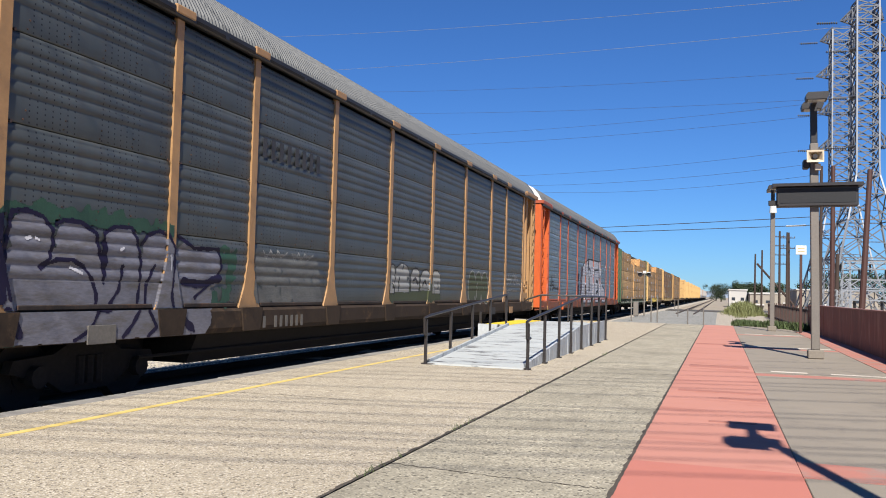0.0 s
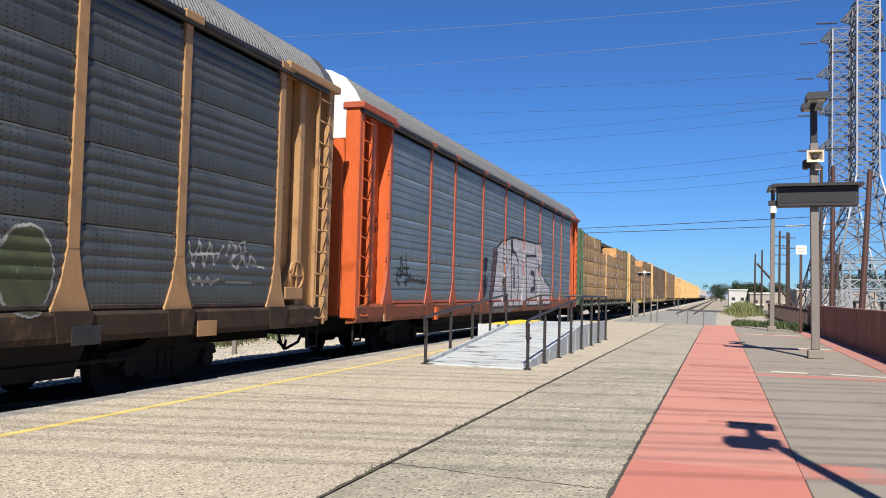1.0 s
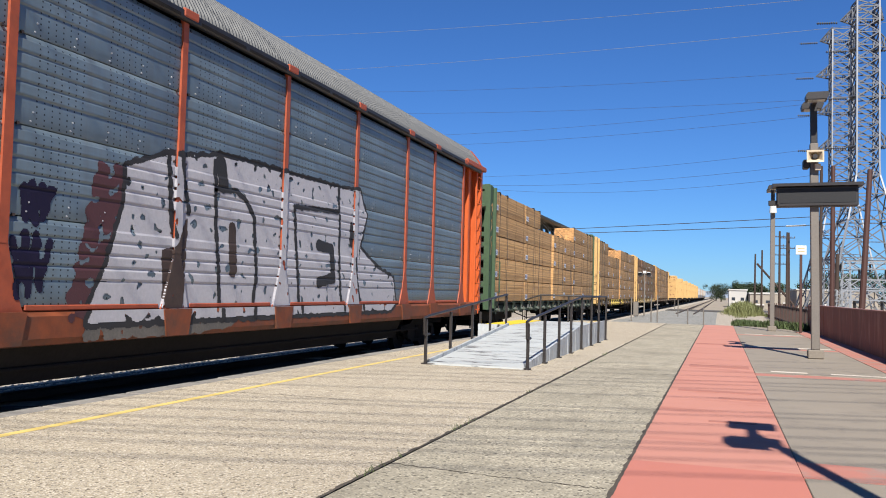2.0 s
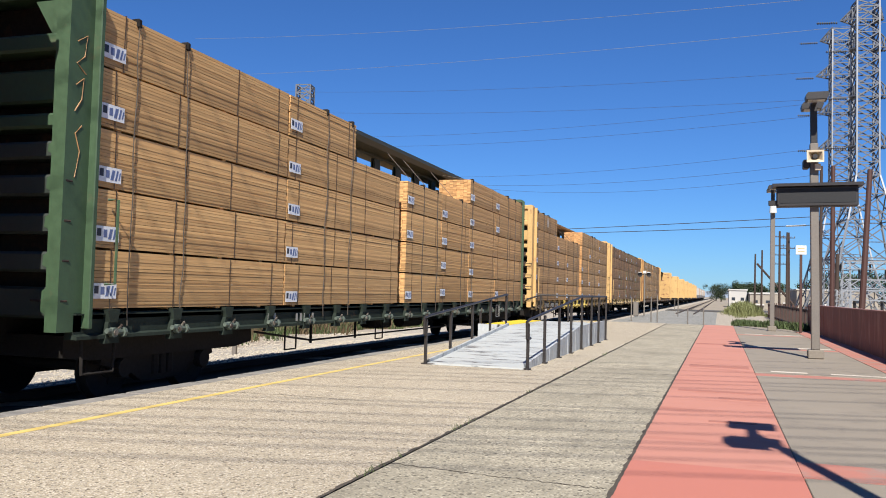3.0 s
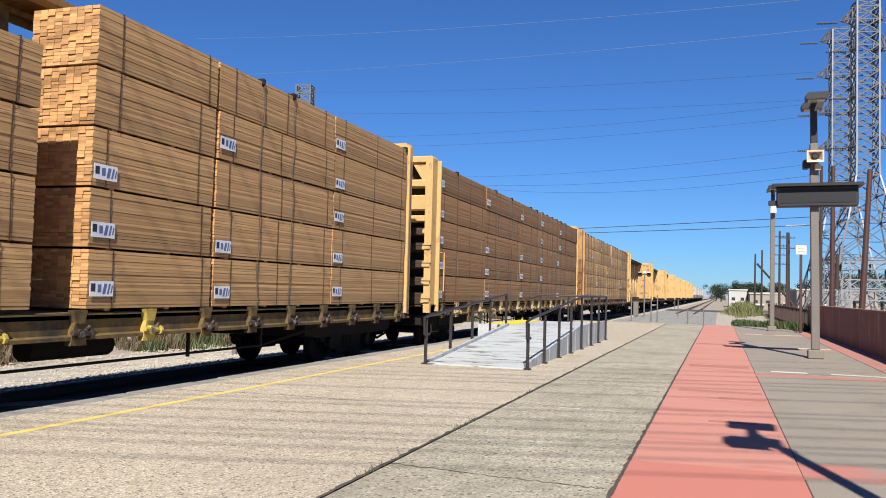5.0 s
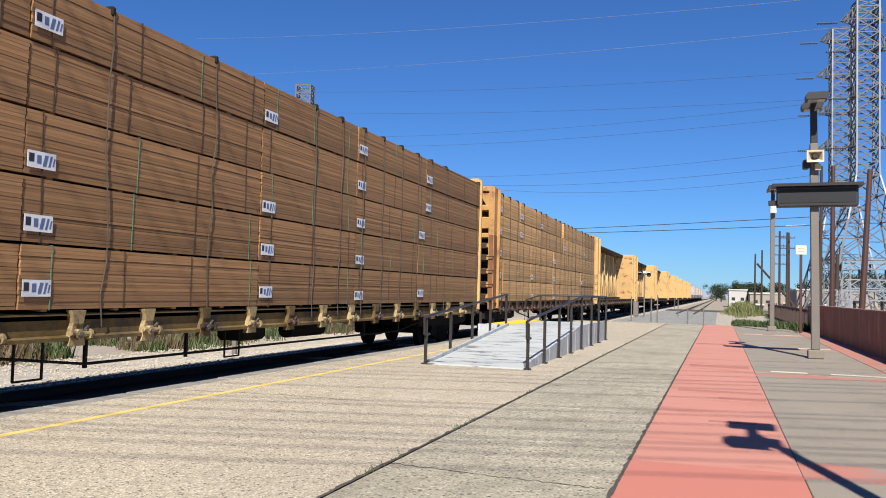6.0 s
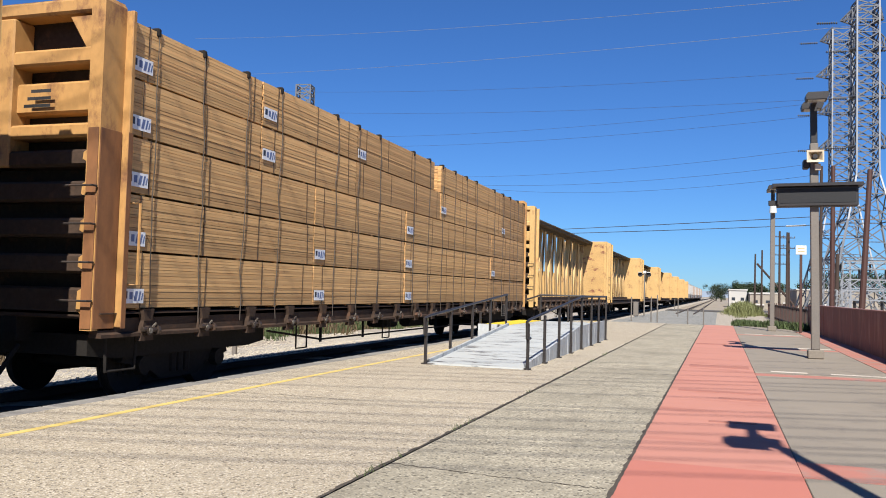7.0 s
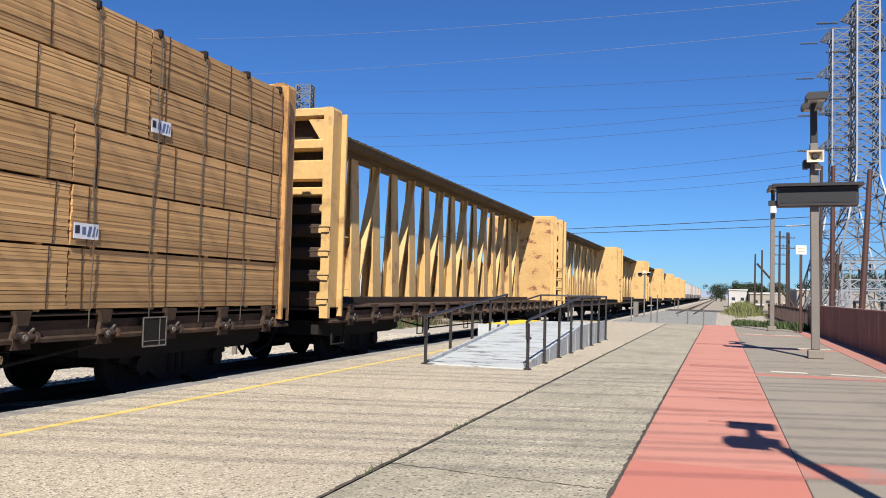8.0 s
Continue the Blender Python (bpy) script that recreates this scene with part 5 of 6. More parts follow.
spray("graffiti_tag", orange, [[(2.98, 2.0), (2.86, 1.9), (2.84, 1.74), (2.95, 1.64), (3.1, 1.68)], [(2.9, 1.86), (3.05, 1.8), (3.2, 1.9), (3.08, 1.98)], [(3.05, 1.86), (3.07, 2.22), (3.14, 2.26), (3.24, 1.9)], [(3.42, 2.36), (3.44, 1.8), (3.34, 1.68), (3.44, 1.62), (3.52, 1.70), (3.44, 1.76)], [(3.3, 2.02), (3.6, 2.02)], [(3.3, 1.86), (3.5, 1.92), (3.62, 1.78), (3.7, 1.9), (3.78, 1.74), (3.95, 1.8)], [(3.5, 1.74), (4.3, 1.74), (4.75, 1.74)], [(4.45, 1.68), (4.55, 1.8), (4.62, 1.68), (4.8, 1.7)]], 0.03, "ink", 0.004, ragged=0.012)
spray("graffiti_tag", orange, word("w", 10.2, 1.3, 0.5, 0.8) + word("w", 10.3, 2.1, 0.4, 0.5), 0.05, "spray_purple", 0.004, ragged=0.03)
plain_bars(orange, 1.76, 2.96, 4, 0.085, 0.13, "ink", x=1.245)
plain_bars(orange, 1.76, 2.76, 4, 0.085, 0.13, "ink", x=1.245)
part("plate", Shape().bbox(1.55, 1.56, 1.95, 2.42, 0.82, 0.98, 0.004), "car_yellow", orange)
part("hose_bracket", Shape().prism([(5.35, 1.10), (5.62, 1.10), (5.5, 0.78), (5.36, 0.78)], 0, 1.50, 1.62), "orange", orange)

by_front = {round(y, 1): ob for ob, x, y, z in moving if ob.name.startswith("centre_beam")}
plain_bars(by_front[round(GREEN, 1)], 4.35, 0.93, 2, 0.13, 0.17, "ink_white", x=1.562)
plain_bars(by_front[round(GREEN, 1)], 5.3, 0.93, 5, 0.11, 0.15, "ink_white", x=1.562)
part("number_plate", Shape().bbox(1.558, 1.566, 2.2, 5.55, 0.88, 1.14, 0.003), "black", by_front[round(Y1, 1)])
plain_bars(by_front[round(Y1, 1)], 2.45, 0.91, 4, 0.17, 0.19, "ink_white", x=1.567)
plain_bars(by_front[round(Y1, 1)], 3.85, 0.91, 3, 0.17, 0.19, "ink_white", x=1.567)
plain_bars(by_front[round(Y1, 1)], 4.8, 0.91, 3, 0.17, 0.19, "ink_white", x=1.567)
for sx in (1, -1):
    part("post_plate", Shape().bbox(*sorted((sx * 1.335, sx * 1.485)), -0.014, -0.001, 0.97, 3.35, 0.004), "rust_plate", by_front[round(Y3, 1)], "rust-brown stained lower post plate")
    part("post_plate", Shape().bbox(*sorted((sx * 1.602, sx * 1.608)), 0.375, 0.455, 0.97, 3.35, 0.002), "rust_plate", by_front[round(Y3, 1)], "rust-brown stained lower post plate")
    part("post_plate", Shape().bbox(*sorted((sx * 1.501, sx * 1.512)), 0.0, 0.37, 0.97, 3.35, 0.004), "rust_plate", by_front[round(Y3, 1)], "rust-brown stained lower post plate")
chalk = [[(0.10, 4.25), (0.25, 4.35), (0.22, 4.1), (0.1, 4.0), (0.25, 3.9)], [(0.1, 3.75), (0.22, 3.85), (0.2, 3.6), (0.1, 3.45)], [(0.22, 3.3), (0.12, 3.2), (0.2, 3.0), (0.14, 2.7)]]
for line in chalk:
    part("chalk_mark", Shape().tube([(1.503, a - 0.13, b) for a, b in line], 0.008, 5), "post_tan", by_front[round(GREEN, 1)])
for i in range(3):
    part("marking_bar", Shape().box(0.35 + 0.05 * i, 0.75, -0.004, -0.001, 3.62 + 0.09 * i, 3.66 + 0.09 * i), "ink", by_front[round(Y3, 1)])


# covered hoppers at the end of the train
def hopper(front, paint, rng):
    car = thing("hopper_wagon", (0, 0, 0), "pale covered hopper wagon far down the train", "railway wagon", "wagons of the freight train")
    rides(car, TX, front, RT)
    L = 16.8
    part("body", Shape().prism([(0.9, 4.5), (L - 0.9, 4.5), (L - 0.9, 2.4), (L - 3, 1.1), (3, 1.1), (0.9, 2.4)], 0, -1.5, 1.5), paint, car)
    for i in range(12):
        y = 1.2 + i * (L - 2.4) / 11
        part("rib", Shape().bbox(1.5, 1.56, y - 0.06, y + 0.06, 2.0, 4.4, 0.01), paint, car)
    part("roof", Shape().prism([(-1.5, 4.5), (1.5, 4.5), (0.8, 4.75), (-0.8, 4.75)], 1, 0.8, L - 0.8), paint, car)
    part("sill", Shape().bbox(-1.4, 1.4, 0.2, L - 0.2, 0.85, 1.1, 0.02), "frame_dark", car)
    for y in (1.9, L - 1.9):
        bogie(car, y, False)


yh = FRONTS[-1] + CB_PITCH
for i in range(9):
    hopper(yh + 18 * i, ("tank_tan", "tank_grey")[i % 2] if i else "tank_grey", rng)


# ---- boarding ramp ---------------------------------------------------------
RX0, RX1, RY0, RY1, RY2, RZ, LX = -5.03, -3.24, 14.6, 20.75, 25.4, 0.48, -5.80


def ramp_z(y):
    return max(0.012, min(RZ, RZ * (y - RY0) / (RY1 - RY0)))


def boarding_ramp():
    r = thing("boarding_ramp", (RX1, RY0, 0), "pale painted steel wheelchair ramp with worn deck", "ramp")
    o = Vector((RX1, RY0, 0))

    def sub(shape):
        shape.v = [tuple(Vector(p) - o) for p in shape.v]
        return shape
    n = 8
    for i in range(n):
        a, b = RY0 + (RY1 - RY0) * i / n, RY0 + (RY1 - RY0) * (i + 1) / n
        za, zb = ramp_z(a), ramp_z(b)
        s = Shape().add([(RX0, a + 0.004, za - 0.01), (RX1, a + 0.004, za - 0.01), (RX1, b - 0.004, zb - 0.01), (RX0, b - 0.004, zb - 0.01),
                         (RX0, a + 0.004, za + 0.02), (RX1, a + 0.004, za + 0.02), (RX1, b - 0.004, zb + 0.02), (RX0, b - 0.004, zb + 0.02)],
                        [(0, 3, 2, 1), (4, 5, 6, 7), (0, 1, 5, 4), (1, 2, 6, 5), (2, 3, 7, 6), (3, 0, 4, 7)])
        part("deck_plate", sub(s), "deck_white", r)
    part("landing", sub(Shape().bbox(LX, RX1, RY1, RY2, RZ - 0.02, RZ + 0.02, 0.006)), "deck_white", r)
    part("tactile_strip", sub(Shape().bbox(LX + 0.02, -5.12, RY1 + 0.05, RY2 - 0.05, RZ + 0.021, RZ + 0.03, 0.004)), "tactile", r, "yellow tactile warning strip")
    # side skirts and kerbs
    for x in (RX0, RX1):
        part("skirt", sub(Shape().prism([(RY0 + 0.2, 0.0), (RY2 if x == RX1 else RY1, 0.0), (RY2 if x == RX1 else RY1, RZ + 0.09), (RY1, RZ + 0.09), (RY0 + 0.1, 0.09)], 0, x - 0.025, x + 0.025)), "deck_skirt", r)
    part("skirt", sub(Shape().box(LX, RX0, RY1 - 0.02, RY1 + 0.02, 0, RZ + 0.05)), "deck_skirt", r)
    part("skirt", sub(Shape().box(LX, RX1, RY2 - 0.02, RY2 + 0.02, 0, RZ + 0.02)), "deck_skirt", r)

    def post(x, y, top, base):
        part("rail_post", sub(Shape().bbox(x - 0.026, x + 0.026, y - 0.026, y + 0.026, base, top, 0.006)), "rail_dark", r)
        part("post_foot", sub(Shape().bbox(x - 0.06, x + 0.06, y - 0.06, y + 0.06, base - 0.005, base + 0.015, 0.004)), "rail_dark", r)
    for x, sx in ((RX0 - 0.05, -1), (RX1 + 0.055, 1)):
        ys = [RY0 + 0.06, RY0 + 1.55, RY0 + 3.1, RY0 + 4.6, RY1]
        for y in ys:
            post(x, y, ramp_z(y) + 0.8, 0.01)
        pts = [(x, RY0 - 0.02, 0.54), (x, RY0 - 0.05, 0.84), (x, RY0 + 0.25, 0.88), (x, RY1, RZ + 0.8)]
        if sx > 0:
            pts += [(x, RY2, RZ + 0.8)]
        else:
            pts += [(x, RY1 + 0.1, RZ + 0.8)]
        part("handrail", sub(Shape().tube(pts, 0.026, 8)), "rail_dark", r)
        part("handrail", sub(Shape().tube([(x, RY0 + 0.25, 0.54), (x, RY0 - 0.02, 0.54)], 0.024, 8)), "rail_dark", r)
    for y in (RY1 + 1.65, RY1 + 3.05, RY2 - 0.03):
        post(RX1 + 0.055, y, RZ + 0.8, 0.01)
    for x in (-5.15, -4.3):
        post(x, RY2 - 0.04, RZ + 0.8, RZ)
    part("handrail", sub(Shape().tube([(-5.62, RY2 - 0.04, RZ + 0.62), (-5.55, RY2 - 0.04, RZ + 0.66), (-5.15, RY2 - 0.04, RZ + 0.8), (RX1 + 0.055, RY2 - 0.04, RZ + 0.8)], 0.026, 8)), "rail_dark", r)
    post(-5.76, RY1 + 0.05, RZ + 0.35, 0.01)
    # seam plates on the side skirt
    for k in range(9):
        y = RY0 + 1.2 + k * 1.05
        part("skirt_rib", sub(Shape().bbox(RX1 + 0.025, RX1 + 0.034, y - 0.03, y + 0.03, 0.0, ramp_z(y) + 0.06, 0.003)), "deck_skirt", r)

boarding_ramp()

w = thing("plastic_wrap", (0, 0, 0), "torn white plastic strip hanging on the lumber", "wrap")
rides(w, TX, Y1 + 2.75, RT)
part("strip", Shape().add([(1.56, 0, 4.28), (1.57, 0.09, 4.26), (1.565, 0.12, 4.5), (1.56, 0.03, 4.8), (1.563, 0.10, 4.62), (1.555, -0.03, 4.5)], [(0, 1, 2, 5), (5, 2, 4, 3)]), "wrap", w)


def siding():
    t = tagged(new("railway_siding"), "rusty siding track on the gravel past the platform", "railway track", kind="structure")
    for x in (-0.75, 0.75):
        part("rail", Shape().bbox(-2.9 + x - 0.04, -2.9 + x + 0.04, 78, 900, -0.34, -0.14, 0.01), "rail", t)


siding()


# ---- platform lamps and signs -----------------------------------------------
def lamp_post(x, y, with_display, label, speaker=True, lift=0.0, shift=0.0, slim=0.09):
    p = thing("platform_lamp", (x, y, 0), label, "lamp post", "lamp posts on the platform")
    part("footing", Shape().bbox(-0.17, 0.17, -0.17, 0.17, 0, 0.20, 0.02), "concrete", p)
    part("pole", Shape().bbox(-slim, slim, -slim, slim, 0.2, 5.0, 0.015), "pole_grey", p)
    part("upper_pole", Shape().bbox(-slim * 0.83, slim * 0.83, -slim * 0.83, slim * 0.83, 4.95, 5.95, 0.015), "dark_metal", p)
    for dy, z in ((-0.56, 5.90), (0.48, 5.90)):
        h = part("lamp_head", Shape().prism([(-0.22, z), (0.22, z), (0.26, z + 0.11), (0.23, z + 0.16), (-0.18, z + 0.16), (-0.23, z + 0.1)], 1, dy - 0.2, dy + 0.2), "dark_metal", p)
        part("lens", Shape().box(-0.17, 0.18, dy - 0.15, dy + 0.15, z - 0.012, z + 0.002), "lens", h)
    part("lamp_arm", Shape().bbox(-0.05, 0.05, -0.6, 0.5, 5.90, 6.0, 0.01), "dark_metal", p)
    if speaker:
        # horn loudspeaker facing along the platform
        s = Shape().add([(-0.21, -0.34, 4.52), (0.21, -0.34, 4.52), (0.21, -0.34, 4.80), (-0.21, -0.34, 4.80), (-0.08, -0.12, 4.6), (0.08, -0.12, 4.6), (0.08, -0.12, 4.74), (-0.08, -0.12, 4.74),
                         (-0.17, -0.335, 4.56), (0.17, -0.335, 4.56), (0.17, -0.335, 4.76), (-0.17, -0.335, 4.76), (-0.06, -0.15, 4.62), (0.06, -0.15, 4.62), (0.06, -0.15, 4.72), (-0.06, -0.15, 4.72)],
                        [(0, 1, 5, 4), (1, 2, 6, 5), (2, 3, 7, 6), (3, 0, 4, 7), (4, 5, 6, 7), (0, 8, 9, 1), (1, 9, 10, 2), (2, 10, 11, 3), (3, 11, 8, 0), (8, 12, 13, 9), (9, 13, 14, 10), (10, 14, 15, 11), (11, 15, 12, 8), (12, 15, 14, 13)])
        s.v = [(a * 0.88 + shift, b, c + lift) for a, b, c in s.v]
        sp = part("loudspeaker", s, "cream", p, "cream horn loudspeaker")
        part("horn_core", Shape().tube([(shift, -0.20, 4.66 + lift), (shift, -0.30, 4.66 + lift)], 0.055, 12), "dark_metal", sp)
        part("speaker_box", Shape().bbox(-0.24 + shift, -0.10, -0.12, 0.2, 4.42 + lift, 4.62 + lift, 0.02), "dark_metal", p)
        part("junction_box", Shape().bbox(0.0, 0.13, -0.2, -0.1, 4.35 + lift, 4.5 + lift, 0.01), "cream", p)
    if with_display:
        d = part("display", Shape().bbox(-0.82, 0.92, -0.16, 0.16, 3.52, 3.98, 0.015), "dark_metal", p, "dark unlit platform display board")
        part("screen", Shape().box(-0.76, 0.86, -0.168, -0.16, 3.60, 3.92), "display", d)
        part("hood", Shape().prism([(-0.30, 3.98), (0.22, 3.98), (0.18, 4.06), (-0.22, 4.06)], 0, -0.92, 1.02), "dark_metal", d)
        part("lip", Shape().bbox(-0.80, 0.88, -0.22, -0.14, 3.52, 3.58, 0.01), "dark_metal", d)
        part("display_arm", Shape().bbox(-1.0, -0.8, -0.04, 0.04, 3.56, 3.68, 0.01), "dark_metal", d)
    return p


lean_post = lamp_post(2.12, 21.38, True, "grey platform lamp post with loudspeaker and dark display board")
lean_post.rotation_euler = (0, math.radians(-0.7), 0)
lamp_post(1.86, 3.5, False, "grey platform lamp post with loudspeaker and twin lamp heads", lift=0.78, shift=-0.2, slim=0.06)
far_post = lamp_post(2.10, 38.2, False, "grey platform lamp post standing near the platform end", False)
part("camera_dome", Shape().tube([(0, -0.2, 4.95), (0, -0.2, 5.25), (0, -0.2, 5.35)], 0.15, 10, 0.1), "sign_white", far_post)


def small_sign(x, y):
    p = thing("platform_sign", (x, y, 0), "small white sign on a brown steel post", "sign")
    part("post", Shape().bbox(-0.05, 0.05, -0.05, 0.05, 0, 3.2, 0.01), "brown_post", p)
    b = part("sign_board", Shape().bbox(-0.2, 0.2, -0.08, -0.05, 3.15, 3.52, 0.008), "sign_white", p)
    for z in (3.26, 3.38):
        part("print_bar", Shape().box(-0.13, 0.13, -0.086, -0.081, z, z + 0.045), "sign_print", b)


def cracks():
    rng = random.Random(8)
    c = Shape()
    for pts in ([(JOINT + 0.03, 6.23), (-1.6, 6.13), (-1.03, 6.08), (RED0 - 0.03, 6.05)], [(JOINT + 0.03, 12.4), (-1.7, 12.5), (RED0 - 0.03, 12.42)], [(-6.6, 9.3), (-5.2, 9.5), (-3.9, 9.45)]):
        line = []
        for (ax, ay), (bx, by) in zip(pts, pts[1:]):
            for i in range(14):
                u = i / 14
                line.append((ax + (bx - ax) * u, ay + (by - ay) * u + rng.uniform(-0.025, 0.025)))
        for (ax, ay), (bx, by) in zip(line, line[1:]):
            w = rng.uniform(0.003, 0.009)
            c.add([(ax, ay - w, 0.003), (bx, by - w, 0.003), (bx, by + w, 0.003), (ax, ay + w, 0.003)], [(0, 1, 2, 3)])
    setting("slab_cracks", c, "joint", "thin dark cracks across the platform slabs", "cracks")
    for x, y, w, l in ((-0.56, 12.75, 1.15, 0.25), (0.0, 11.95, 0.6, 0.22), (-0.55, 17.2, 1.1, 0.55), (-0.62, 25.5, 0.8, 0.5), (-0.1, 9.75, 0.5, 0.12)):
        setting("red_path_stain", Shape().box(x, x + w, y, y + l, 0.0032, 0.0065), "red_stain", "darker recoated patch on the red path", "path")


cracks()
small_sign(3.1, 36.9)


def crossing_light(x, y):
    p = thing("crossing_lights", (x, y, -0.13), "slim post with white-topped twin lights past the platform", "signal")
    part("mast", Shape().tube([(0, 0, 0), (0, 0, 3.15)], 0.05, 8), "pole_grey", p)
    part("head", Shape().bbox(-0.12, 0.12, -0.06, 0.06, 3.02, 3.22, 0.03), "sign_white", p)
    part("lamp_bar", Shape().bbox(-0.42, 0.42, -0.03, 0.03, 2.93, 2.98, 0.01), "dark_metal", p)
    for x in (-0.3, 0.3):
        la = part("lamp", Shape().tube([(x, -0.05, 2.95), (x, -0.2, 2.95)], 0.16, 12), "dark_metal", p)
        part("lamp_hood", Shape().bbox(x - 0.12, x + 0.12, -0.35, -0.05, 3.08, 3.12, 0.01), "sign_white", la)
    part("case", Shape().bbox(-0.75, -0.4, -0.2, 0.2, 0.0, 1.0, 0.03), "pole_grey", p)


crossing_light(-5.1, 62.0)


def pipe_posts():
    for x, y, h in ((-4.87, 50.4, 1.25), (-3.69, 49.6, 1.3), (-3.24, 48.0, 1.4), (-1.60, 47.0, 0.75), (-0.81, 48.0, 0.85), (-4.69, 97.0, 1.1), (-2.95, 66.0, 1.1)):
        p = tagged(part("pipe_post", Shape().tube([(0, 0, -0.2), (0, 0, h)], 0.035, 8), "pole_grey", at=(x, y, -0.02)), "thin grey steel post in the gravel", "post", "posts past the platform")
    p = tagged(part("marker_post", Shape().bbox(-0.06, 0.06, -0.05, 0.05, 0, 0.85, 0.01), "pole_grey", at=(-12.6, 20.4, -0.62)), "short grey marker post beside the track", "post")


pipe_posts()


# ---- fence, poles, pylons, wires ----------------------------------------------
def mesh_fence():
    fe = thing("metal_fence", (3.82, 38.2, -0.02), "dark rusty metal picket fence past the wall", "fence")
    n = 110
    for i in range(n):
        y = i * 0.34
        if i % 7 == 0:
            part("post", Shape().bbox(-0.04, 0.04, y - 0.04, y + 0.04, -0.6, 1.05, 0.01), "brown_post", fe)
        else:
            part("picket", Shape().box(-0.012, 0.012, y - 0.05, y + 0.05, -0.5, 0.92), "rail", fe)
    part("top_rail", Shape().box(-0.02, 0.02, 0, n * 0.34, 0.86, 0.93), "rail", fe)
    part("bottom_rail", Shape().box(-0.02, 0.02, 0, n * 0.34, 0.0, 0.06), "rail", fe)


mesh_fence()


def pole(x, y, h, r, lean, label, arms, material="wood_pole"):
    p = thing("utility_pole", (x, y, -0.6), label, "utility pole", "poles beside the railway")
    part("shaft", Shape().tube([(0, 0, 0), (lean * 0.5, 0, h * 0.5), (lean, 0, h)], r, 10, r * 0.75), material, p)
    for z in arms:
        part("crossarm", Shape().bbox(lean * z / h - 0.65, lean * z / h + 0.65, -0.04, 0.04, z - 0.035, z + 0.035, 0.01), "wood_pole", p)
        for d in (-0.6, -0.3, 0.3, 0.6):
            part("insulator", Shape().tube([(lean * z / h + d, 0, z + 0.035), (lean * z / h + d, 0, z + 0.14)], 0.03, 6), "lattice", p)


for x, y, h, lean, arms in ((3.49, 95, 6.6, 0.05, ()), (4.16, 95, 7.0, 0.05, ()), (4.98, 80, 7.9, 0.0, (7.4, 6.6, 5.8, 5.0)), (5.58, 80, 7.8, 0.02, (7.3, 6.4)), (5.8, 80.4, 7.8, -0.05, ())):
    pole(x, y, h, 0.11, lean, "dark weathered wooden utility pole", arms)
for x, y, h, r, lean, mat in ((6.2, 60, 10.7, 0.12, 0.05, "wood_pole"), (6.9, 60, 10.7, 0.17, 0.05, "brown_post"), (7.25, 61, 5.0, 0.16, 0.1, "wood_pole"), (6.42, 45, 8.3, 0.155, 0.42, "brown_post"), (6.35, 66, 6.0, 0.08, 0.0, "lattice")):
    pole(x, y, h, r, lean, "tall brown steel pole beside the substation", (), mat)
brace = thing("pole_brace", (3.7, 95, -0.6), "slanted dark timber brace beside the poles", "brace")
part("shaft", Shape().tube([(0, 0, 5.6), (3.4, 0, 1.6), (4.4, 0, 0.0)], 0.11, 8), "wood_pole", brace)


